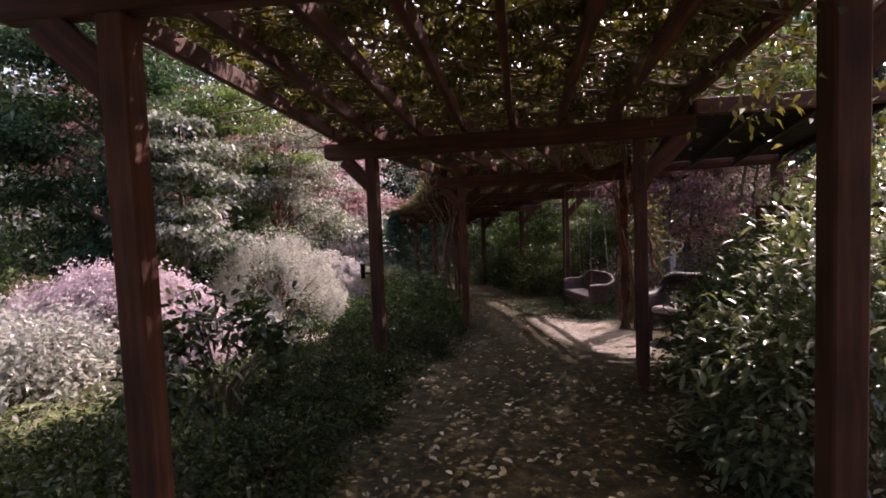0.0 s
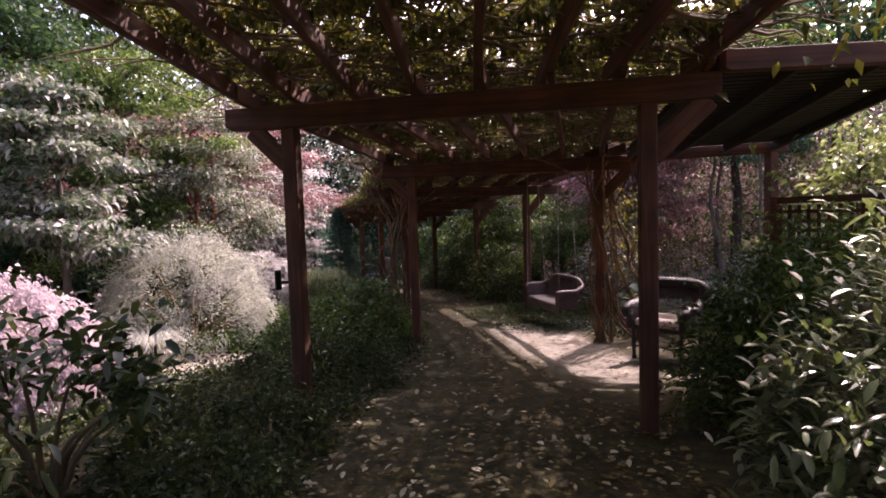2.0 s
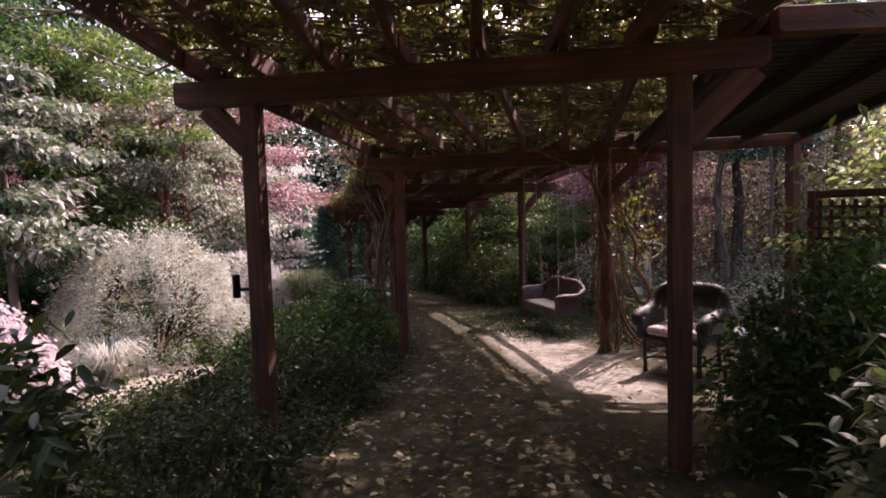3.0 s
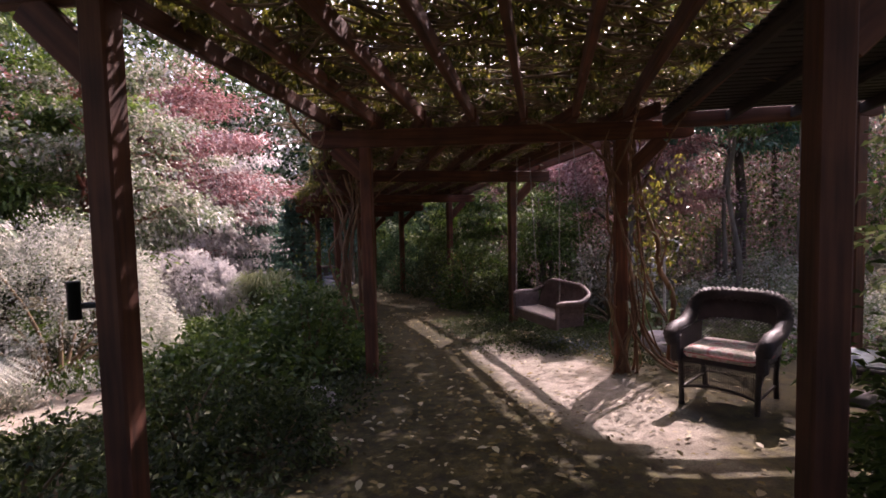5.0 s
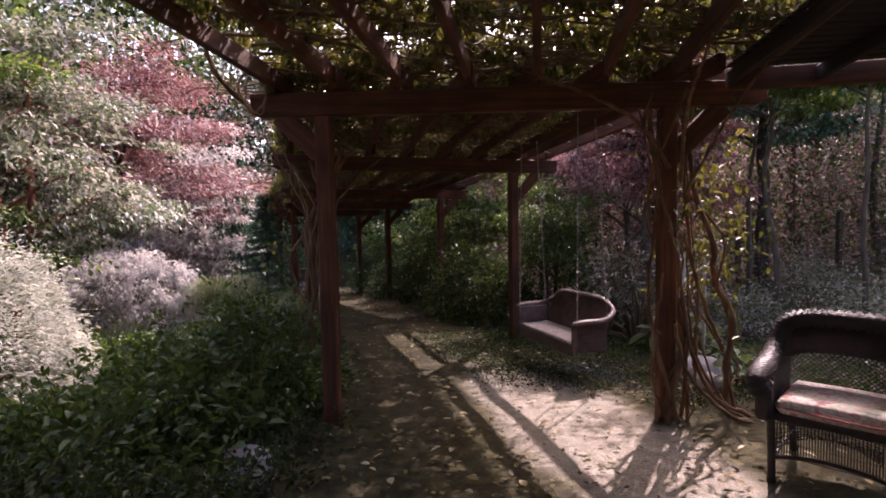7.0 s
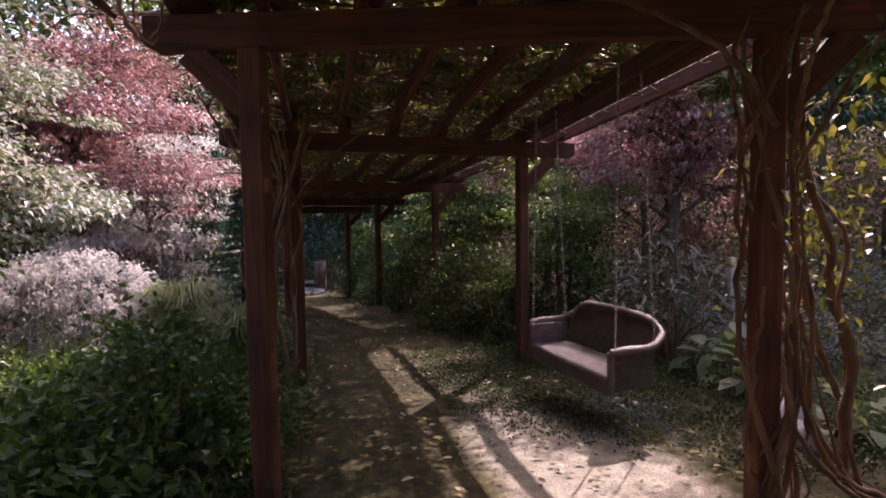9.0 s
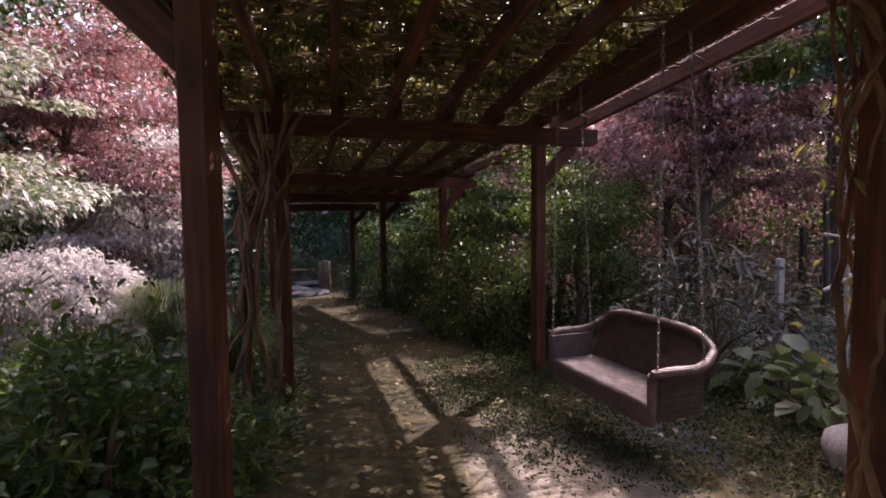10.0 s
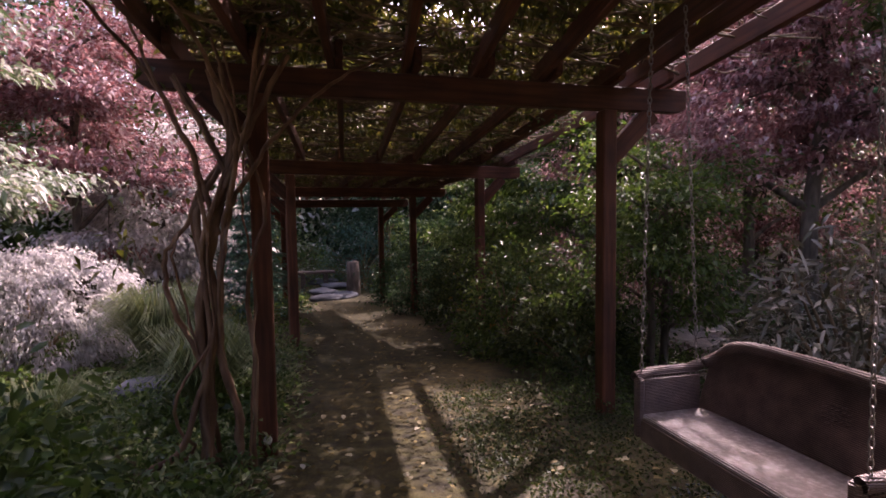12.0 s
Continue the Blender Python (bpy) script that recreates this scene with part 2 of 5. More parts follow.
def mesh_np(name, co, quads=None, tris=None, smooth=False):
    me = bpy.data.meshes.new(name)
    me.vertices.add(len(co))
    me.vertices.foreach_set("co", np.asarray(co, dtype=np.float32).ravel())
    loops, starts, k = [], [], 0
    for f, n in ((quads, 4), (tris, 3)):
        if f is not None and len(f):
            f = np.asarray(f, dtype=np.int32)
            loops.append(f.ravel())
            starts.append(k + n * np.arange(len(f), dtype=np.int32))
            k += f.size
    me.loops.add(k)
    me.loops.foreach_set("vertex_index", np.concatenate(loops))
    st = np.concatenate(starts)
    me.polygons.add(len(st))
    me.polygons.foreach_set("loop_start", st)
    if smooth:
        me.polygons.foreach_set("use_smooth", np.ones(len(st), dtype=bool))
    me.update(calc_edges=True)
    me.validate()
    return me


def unit(v):
    return v / np.maximum(np.linalg.norm(v, axis=1, keepdims=True), 1e-6)


def leaf_mesh(name, rng, P, axis, length, width, droop=0.2, fold=0.15, jitter=0.7, flat=0.0, oval=False):
    """A leaf of two folded halves at each point of P, pointing roughly along axis. flat: how far the blades turn to lie level."""
    n = len(P)
    d = unit(np.asarray(axis) + jitter * rng.normal(size=(n, 3)))
    up = rng.normal(size=(n, 3)) * (1 - flat) + np.array([0, 0, 1.0]) * (flat * 1.6 + 0.35)
    s = unit(np.cross(d, up))
    nn = np.cross(s, d)
    L = (length * rng.uniform(0.65, 1.25, n))[:, None]
    W = (width * rng.uniform(0.7, 1.2, n))[:, None]
    if oval:
        down = np.array([0, 0, 1.0]) * L * droop
        a, c = P + d * L * 0.28 - down * 0.1, P + d * L * 0.68 - down * 0.5
        lift = nn * W * fold
        co = np.stack([P, a + s * W * 0.42 + lift, c + s * W * 0.46 + lift, P + d * L - down, c - s * W * 0.46 + lift, a - s * W * 0.42 + lift, a, c], axis=1).reshape(-1, 3)
        b = 8 * np.arange(n)[:, None]
        return mesh_np(name, co, quads=np.concatenate([b + [6, 1, 2, 7], b + [5, 6, 7, 4]]), tris=np.concatenate([b + [0, 1, 6], b + [0, 6, 5], b + [7, 2, 3], b + [7, 3, 4]]), smooth=True)
    mid = P + d * L * 0.45
    tip = P + d * L - np.array([0, 0, 1.0]) * L * droop
    co = np.stack([P, mid + s * W / 2 + nn * W * fold, tip, mid - s * W / 2 + nn * W * fold], axis=1).reshape(-1, 3)
    b = 4 * np.arange(n)[:, None]
    return mesh_np(name, co, tris=np.concatenate([b + [0, 1, 2], b + [0, 2, 3]]))


class Tubes:
    """Gathers tapered tubes into one mesh."""

    def __init__(self):
        self.v, self.q, self.n = [], [], 0

    def add(self, pts, radii, sides=6):
        p = np.asarray(pts, dtype=float)
        r = np.broadcast_to(np.asarray(radii, dtype=float), (len(p),))
        t = unit(np.gradient(p, axis=0))
        a = unit(np.cross(t, np.array([0.31, 0.87, 0.39])))
        b = np.cross(t, a)
        th = np.linspace(0, 2 * math.pi, sides, endpoint=False)
        ring = p[:, None] + r[:, None, None] * (np.cos(th)[None, :, None] * a[:, None] + np.sin(th)[None, :, None] * b[:, None])
        self.v.append(ring.reshape(-1, 3))
        i, j = np.meshgrid(np.arange(len(p) - 1), np.arange(sides), indexing="ij")
        k = self.n + i * sides + j
        k2 = self.n + i * sides + (j + 1) % sides
        self.q.append(np.stack([k, k2, k2 + sides, k + sides], axis=-1).reshape(-1, 4))
        self.n += len(p) * sides
        return self

    def mesh(self, name):
        return mesh_np(name, np.concatenate(self.v), quads=np.concatenate(self.q), smooth=True)


def smooth_path(pts, n):
    """A rounded line through the given points."""
    p = np.asarray(pts, dtype=float)
    q = np.concatenate([2 * p[:1] - p[1:2], p, 2 * p[-1:] - p[-2:-1]])
    out = []
    for s in np.linspace(0, len(p) - 1 - 1e-6, n):
        i, u = int(s), s - int(s)
        a, b, c, d = q[i], q[i + 1], q[i + 2], q[i + 3]
        out.append(0.5 * (2 * b + (c - a) * u + (2 * a - 5 * b + 4 * c - d) * u * u + (3 * b - a - 3 * c + d) * u ** 3))
    return np.array(out)


def box_bm(sx, sy, sz, at=(0, 0, 0), bevel=0.006, bm=None):
    own = bmesh.new()
    bmesh.ops.create_cube(own, size=1.0, matrix=Matrix.Translation(at) @ Matrix.Diagonal((sx, sy, sz, 1)))
    if bevel:
        bmesh.ops.bevel(own, geom=own.edges[:], offset=bevel, segments=1, affect="EDGES")
    if bm is None:
        return own
    tmp = bpy.data.meshes.new("t")
    own.to_mesh(tmp)
    own.free()
    bm.from_mesh(tmp)
    bpy.data.meshes.remove(tmp)
    return bm


def along(p, q):
    """The pose at the middle of p and q whose x axis points along them, with z as upright as it can be."""
    p, q = Vector(p), Vector(q)
    x = (q - p).normalized()
    y = Vector((0, 0, 1)).cross(x).normalized()
    z = x.cross(y)
    return Matrix.Translation((p + q) / 2) @ Matrix((x, y, z)).transposed().to_4x4(), (q - p).length


def timber_bm(length, w, h, cut=0.0):
    """A sawn timber along x, its lower end corners cut off."""
    bm = bmesh.new()
    l = length / 2
    prof = [(-l, h / 2), (l, h / 2), (l, -h / 2 + cut * 0.4), (l - cut * 0.8, -h / 2), (-l + cut * 0.8, -h / 2), (-l, -h / 2 + cut * 0.4)] if cut else [(-l, h / 2), (l, h / 2), (l, -h / 2), (-l, -h / 2)]
    f = bm.faces.new([bm.verts.new((x, -w / 2, z)) for x, z in prof])
    r = bmesh.ops.extrude_face_region(bm, geom=[f])
    bmesh.ops.translate(bm, vec=(0, w, 0), verts=[v for v in r["geom"] if isinstance(v, bmesh.types.BMVert)])
    bmesh.ops.recalc_face_normals(bm, faces=bm.faces[:])
    bmesh.ops.bevel(bm, geom=bm.edges[:], offset=0.007, segments=1, affect="EDGES")
    return bm


def ground_z(x, y):
    """The ground falls gently along the walk and rises into the woods on both sides."""
    yy = np.clip(y, -8, 26)
    z = -0.057 * yy
    z = z + 0.2 * np.clip(x - 9, 0, 25) + 0.16 * np.clip(-7 - x, 0, 25) + 0.12 * np.clip(y - 27, 0, 30)
    return z


def gz(x, y):
    return float(ground_z(np.float64(x), np.float64(y)))

# ---- ground ----
def build_ground():
    def axis(lo, hi, step, far):
        a = list(np.arange(lo, hi + 1e-6, step))
        out, s = [], step
        v = hi
        while v < far:
            s *= 1.35
            v += s
            out.append(v)
        low, s, v = [], step, lo
        while v > -far:
            s *= 1.35
            v -= s
            low.append(v)
        return np.array(low[::-1] + a + out)
    xs, ys = axis(-9, 10, 0.16, 400), axis(-3, 27, 0.16, 400)
    X, Y = np.meshgrid(xs, ys, indexing="ij")
    Z = ground_z(X, Y)
    rough = np.array([noise.noise((x * 1.3, y * 1.3, 0)) * 0.02 + noise.noise((x * 5, y * 5, 3)) * 0.012 for x, y in zip(X.ravel(), Y.ravel())]).reshape(X.shape)
    Z = Z + rough
    co = np.stack([X, Y, Z], axis=-1).reshape(-1, 3)
    i, j = np.meshgrid(np.arange(len(xs) - 1), np.arange(len(ys) - 1), indexing="ij")
    k = (i * len(ys) + j).ravel()
    me = mesh_np("ground", co, quads=np.stack([k, k + len(ys), k + len(ys) + 1, k + 1], axis=-1), smooth=True)
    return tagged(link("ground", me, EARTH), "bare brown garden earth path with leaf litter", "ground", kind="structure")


build_ground()

# ---- pergola ----
LEFT = [(-1.95, -1.3), (-1.15, 2.34), (-0.34, 6.06), (1.03, 9.32), (1.15, 12.04), (0.86, 15.8), (0.4, 19.0), (-0.1, 21.7)]
RIGHT = [(0.85, -1.6), (1.59, 1.82), (2.31, 5.05), (3.63, 8.56), (3.82, 12.37), (3.70, 16.6), (2.9, 19.6), (2.3, 22.2)]
BEAM_H, BEAM_W, RAFTER_H, RAFTER_W, POST = 0.19, 0.085, 0.14, 0.055, 0.125
ENDS = []


def build_pergola():
    root = tagged(empty("pergola", 1.0, 6.0, gz(1, 6)), "red-brown stained timber pergola over the earth path", "pergola")
    inv = root.matrix_basis.inverted()

    def put(name, bm, m, label=""):
        return part(name, bm, STAIN, root, label, inv @ m)

    for i, (l, r) in enumerate(zip(LEFT, RIGHT)):
        d = (Vector(r) - Vector(l)).normalized()
        zl = (gz(*l) + gz(*r)) / 2 + 2.50
        turn = math.degrees(math.atan2(d.y, d.x))
        for p in (l, r):
            h = zl - gz(*p) + 0.1
            bm = bmesh.new()
            box_bm(h, POST, POST, bm=bm, bevel=0.01)
            put("post", bm, Matrix.Translation((*p, zl - h / 2)) @ pose(0, 0, 0, 0, -90, 0) @ pose(0, 0, 0, turn, 0, 0))
        over_r = 0.5 if i < 3 else 0.74
        a, b = Vector(l) - d * (0.72 if i == 4 else 0.58), Vector(r) + d * over_r
        ENDS.append((a, b, zl + BEAM_H))
        m, n = along((*a, zl + BEAM_H / 2), (*b, zl + BEAM_H / 2))
        put("cross_beam", timber_bm(n, BEAM_W, BEAM_H, 0.09), m)
        for p, s in ((l, -1), (r, 1)):
            # knee brace from the post out to the end of the beam
            q = Vector(p) + d * s * 0.05
            reach = 0.32 if s < 0 else 0.40
            e = Vector(p) + d * s * reach
            m, n = along((*q, zl + 0.04 - reach), (*e, zl - 0.02))
            put("brace", timber_bm(n + 0.06, 0.07, 0.155), m)
    for i in range(len(ENDS) - 1):
        (a0, b0, z0), (a1, b1, z1) = ENDS[i], ENDS[i + 1]
        steps = [0.05, 0.17, 0.30, 0.43, 0.56, 0.69, 0.82, 0.965]
        if i == 3:
            steps = [0.05, 0.17, 0.30, 0.43, 0.56, 0.69, 0.83, 0.89, 0.975]
        if i == 4:
            steps = [0.05, 0.17, 0.30, 0.43, 0.56, 0.69, 0.82, 0.925]
        for u in steps:
            p = a0.lerp(b0, u)
            q = a1.lerp(b1, u)
            d = (q - p).normalized() * 0.22
            lift = 0.006 if i % 2 else 0.0
            side = Vector((-d.y, d.x)).normalized() * (0.03 if i % 2 else -0.03)
            m, n = along((*(p - d + side), z0 + RAFTER_H / 2 + lift + 0.012), (*(q + d + side), z1 + RAFTER_H / 2 + lift + 0.012))
            put("rafter", timber_bm(n, RAFTER_W, RAFTER_H, 0.05), m)
    return root


build_pergola()


def build_shade_roof():
    """The side bay over the seats: beams, outer posts and close-set lath."""
    c = [Vector((2.72, 4.78)), Vector((4.45, 4.42)), Vector((5.66, 7.68)), Vector((3.95, 8.3))]
    z = [gz(*p) + h for p, h in zip(c, (2.69, 2.69, 2.62, 2.62))]
    root = tagged(empty("shade_roof", 4.2, 6.3, gz(4.2, 6.3)), "dark close-set lath shade roof beside the pergola", "shade roof")
    inv = root.matrix_basis.inverted()
    for k, j, mt in ((0, 1, STAIN), (3, 2, STAIN)):
        d = (c[j] - c[k]).normalized() * 0.2
        m, n = along((*c[k], z[k]), (*(c[j] + d), z[j]))
        part("beam", timber_bm(n, 0.09, 0.15, 0.05), mt, root, "", inv @ m)
    for k in (1, 2):
        h = z[k] - gz(*c[k]) + 0.02
        part("post", box_bm(h, 0.12, 0.12), STAIN, root, "", inv @ Matrix.Translation((*c[k], z[k] - 0.075 - h / 2)) @ pose(0, 0, 0, 0, -90, 0))
    for u in (0.0, 0.33, 0.66, 1.0):
        p, q = c[0].lerp(c[1], u), c[3].lerp(c[2], u)
        d = (q - p).normalized() * 0.1
        z0, z1 = z[0] + (z[1] - z[0]) * u, z[3] + (z[2] - z[3]) * u
        m, n = along((*(p + d * 0.5), z0), (*(q - d * 0.5), z1))
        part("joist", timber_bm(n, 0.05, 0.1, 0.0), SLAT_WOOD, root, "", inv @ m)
    rows = 35
    for i in range(rows):
        v = 0.01 + 0.96 * (i + 0.5) / rows
        p, q = c[0].lerp(c[3], v), c[1].lerp(c[2], v)
        d = (q - p).normalized() * 0.06
        zz0, zz1 = z[0] + (z[3] - z[0]) * v + 0.06, z[1] + (z[2] - z[1]) * v + 0.06
        m, n = along((*(p - d), zz0), (*(q + d), zz1))
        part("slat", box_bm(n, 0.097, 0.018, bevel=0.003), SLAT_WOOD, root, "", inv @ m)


build_shade_roof()


# ---- plants ----
def plant(name, x, y, label, category, group="", z=None):
    return tagged(empty(name, x, y, gz(x, y) if z is None else z), label, category, group)


def clumps(rng, n, k, rx, ry, h, tight=0.2, inner=0.55, low=0.0):
    """Points in k tufts spread over a mound of radii rx, ry and height h, with the outward way at each."""
    a = rng.uniform(0, 2 * math.pi, k)
    e = np.arcsin(rng.uniform(low, 1, k))
    rr = rng.uniform(inner, 1.0, k) ** 0.5
    c = np.stack([np.cos(a) * np.cos(e) * rr * rx, np.sin(a) * np.cos(e) * rr * ry, np.sin(e) * rr * h], axis=-1)
    i = rng.integers(0, k, n)
    s = np.array([rx, ry, h]) * tight * rng.uniform(0.5, 1.3, k)[i][:, None]
    P = c[i] + rng.normal(size=(n, 3)) * s
    out = unit(P / np.array([rx, ry, h]))
    P[:, 2] = np.abs(P[:, 2]) + 0.02
    return P, out, c


def shrub(name, x, y, rx, ry, h, n, size, material, label, category="shrub", seed=1, k=60, tight=0.17, aspect=0.45, droop=0.3, group="", flat=0.2, stems=10, stem_mat=None, low=0.0, jitter=0.8, z=None, oval=False, inner=0.55):
    rng = np.random.default_rng(seed)
    root = plant(name, x, y, label, category, group, z)
    P, out, c = clumps(rng, n, k, rx, ry, h, tight, inner, low)
    link("foliage", leaf_mesh("foliage", rng, P, out, size, size * aspect, droop, jitter=jitter, flat=flat, oval=oval), material, root)
    for ci in c[:stems]:
        mid = ci * np.array([0.35, 0.35, 0.5]) + rng.normal(size=3) * 0.04
        t = Tubes().add(smooth_path([(ci[0] * 0.06, ci[1] * 0.06, -0.05), mid, ci], 6), np.linspace(0.018, 0.005, 6) * (1 + h * 0.4), 5)
        link("stem", t.mesh("stem"), stem_mat or TWIG, root)
    return root


def tree(name, x, y, height, spread, n, size, material, label, seed=1, trunk_r=0.1, lean=(0, 0), bark_mat=None, first=0.3, limbs=9, tight=0.10, aspect=0.5, droop=0.25, flat=0.45, trunks=1, category="tree", sub=5, z=None):
    rng = np.random.default_rng(seed)
    root = plant(name, x, y, label, category, "", z)
    t = Tubes()
    centres = []
    for tr in range(trunks):
        a0 = tr * 2 * math.pi / trunks + 0.5
        off = np.array([math.cos(a0), math.sin(a0), 0]) * (0.10 if trunks > 1 else 0)
        lean_t = np.array([lean[0], lean[1], 0]) + off * height * 0.5
        pts = np.array([off + lean_t * u ** 1.3 + np.array([0, 0, height * 0.85 * u - 0.1 * (u == 0)]) + rng.normal(size=3) * 0.03 * height * 0.2 * (u > 0) for u in np.linspace(0, 1, 8)])
        pts = smooth_path(pts, 16)
        r = trunk_r * np.linspace(1, 0.25, 16) ** 1.1
        r[0] *= 1.35
        stem = link("trunk", Tubes().add(pts, r, 9).mesh("trunk"), bark_mat or BARK, root)
        for b in range(limbs):
            u = first + (1 - first) * (b + rng.uniform(0, 1)) / limbs
            s = pts[min(15, int(u * 15))]
            a = b * 2.4 + rng.uniform(-0.5, 0.5)
            reach = spread * (1.05 - 0.6 * (u - first)) * rng.uniform(0.65, 1.1)
            e = s + np.array([math.cos(a) * reach, math.sin(a) * reach, reach * rng.uniform(0.15, 0.55)])
            m = (s + e) / 2 + np.array([0, 0, reach * 0.12])
            bp = smooth_path([s, m, e], 9)
            link("limb", Tubes().add(bp, trunk_r * np.linspace(0.45, 0.06, 9), 6).mesh("limb"), bark_mat or BARK, stem)
            centres += [bp[6], e]
            for _ in range(sub):
                w = bp[rng.integers(3, 9)]
                q = w + rng.normal(size=3) * np.array([0.3, 0.3, 0.16]) * spread
                t.add(smooth_path([w, (w + q) / 2 + rng.normal(size=3) * 0.04, q], 5), trunk_r * np.linspace(0.13, 0.03, 5), 4)
                centres.append(q)
    tagged(link("twig_tangle", t.mesh("twig_tangle"), bark_mat or BARK, root), kind="stuff")
    c = np.array(centres)
    i = rng.integers(0, len(c), n)
    sg = spread * tight * np.array([1.5, 1.5, 0.38]) * rng.uniform(0.6, 1.3, len(c))[i][:, None]
    P = c[i] + rng.normal(size=(n, 3)) * sg
    out = unit(P - c.mean(axis=0))
    out[:, 2] *= 0.4
    link("crown", leaf_mesh("crown", rng, P, out, size, size * aspect, droop, flat=flat), material, root)
    return root


def conifer(name, x, y, height, spread, n, size, material, label, seed=1):
    rng = np.random.default_rng(seed)
    root = plant(name, x, y, label, "conifer")
    t = Tubes()
    t.add([(0, 0, -0.1), (0.02, 0, height * 0.5), (0, 0, height)], [0.06, 0.035, 0.008], 7)
    P, A = [], []
    tiers = int(height * 5)
    for k in range(tiers):
        u = (k + 0.5) / tiers
        R = spread * (1 - u) ** 0.85 + 0.05
        for b in range(9):
            a = b * 0.7 + k * 2.4 + rng.uniform(-0.2, 0.2)
            d = np.array([math.cos(a), math.sin(a), -0.12])
            rr = R * rng.uniform(0.75, 1.15)
            s = np.array([0, 0, height * (0.06 + 0.94 * u)])
            t.add([s, s + d * rr], [0.012, 0.003], 4)
            m = n // (tiers * 9)
            v = rng.uniform(0.15, 1, m)[:, None]
            P.append(s + d * rr * v + rng.normal(size=(m, 3)) * 0.035)
            A.append(np.tile(d, (m, 1)))
    link("trunk", t.mesh("trunk"), BARK, root)
    link("crown", leaf_mesh("crown", rng, np.concatenate(P), np.concatenate(A), size, size * 0.3, 0.15, jitter=0.6, flat=0.4), material, root)
    return root


def tuft(name, x, y, r, h, n, material, label, seed=1, width=0.012, category="grass"):
    """Arching grass blades from one crown, each of three joints."""
    rng = np.random.default_rng(seed)
    root = plant(name, x, y, label, category)
    a = rng.uniform(0, 2 * math.pi, n)
    d = np.stack([np.cos(a), np.sin(a), 0 * a], axis=-1)
    s = np.stack([-np.sin(a), np.cos(a), 0 * a], axis=-1)
    R, H = (r * rng.uniform(0.3, 1, n))[:, None], (h * rng.uniform(0.6, 1.1, n))[:, None]
    z = np.array([0, 0, 1.0])
    b = d * rng.uniform(0, 0.12, n)[:, None] * r * 2
    m1, m2, tip = b + d * R * 0.3 + z * H * 0.65, b + d * R * 0.7 + z * H, b + d * R * 1.15 + z * H * 0.8
    w = width * s
    co = np.stack([b - w * 0.5, b + w * 0.5, m1 + w * 0.5, m1 - w * 0.5, m2 + w * 0.35, m2 - w * 0.35, tip], axis=1).reshape(-1, 3)
    k = 7 * np.arange(n)[:, None]
    tagged(link("grass", mesh_np("grass", co, quads=np.concatenate([k + [0, 1, 2, 3], k + [3, 2, 4, 5]]), tris=k + [5, 4, 6]), material, root), kind="stuff")
    return root


def fern(name, x, y, r, fronds, label, seed=1, material=None):
    rng = np.random.default_rng(seed)
    root = plant(name, x, y, label, "fern")
    for f in range(fronds):
        a = f * 2.4 + rng.uniform(-0.3, 0.3)
        d = np.array([math.cos(a), math.sin(a), 0])
        s = np.array([-math.sin(a), math.cos(a), 0])
        L = r * rng.uniform(0.75, 1.15)
        u = np.linspace(0.12, 1, 26)
        spine = d * (L * u)[:, None] + np.array([0, 0, 1.0]) * (L * (0.95 * u - 0.85 * u * u))[:, None]
        ln = 0.17 * L * np.sin(np.pi * np.clip(u, 0.05, 0.97)) ** 0.7
        P = np.concatenate([spine, spine])
        A = np.concatenate([np.tile(s + d * 0.35, (26, 1)), np.tile(-s + d * 0.35, (26, 1))])
        me = leaf_mesh("frond", rng, P, A, 1.0, 0.022, 0.12, 0.1, 0.05, 0.8)
        co = np.empty(len(me.vertices) * 3, dtype=np.float32)
        me.vertices.foreach_get("co", co)
        co = co.reshape(-1, 4, 3)
        co = co[:, :1] + (co - co[:, :1]) * np.array([1, 1, 1]) * np.concatenate([ln, ln])[:, None, None]
        co[:, 1] += np.tile(d, (52, 1)) * 0.008
        co[:, 3] -= np.tile(d, (52, 1)) * 0.008
        me.vertices.foreach_set("co", co.ravel().astype(np.float32))
        link("frond", me, material or GRASS, root)
    return root


# ground cover and litter
def left_edge(y):
    return np.interp(y, [-2, 2.3, 6, 9.3, 12, 15.8, 20, 26], [-1.4, -0.75, 0.1, 1.15, 1.25, 1.0, 0.6, 0.2])


def right_edge(y):
    return np.interp(y, [-2, 1.8, 5, 6, 8.6, 12, 14, 16.5, 20, 26], [0.9, 1.5, 2.3, 4.6, 5.2, 3.4, 3.0, 3.0, 2.6, 2.0])


def off_track(x, y):
    """True away from the bare track behind the swing."""
    return ((x - 7.6) / 1.9) ** 2 + ((y - 13.6) / 4.2) ** 2 > 0.8


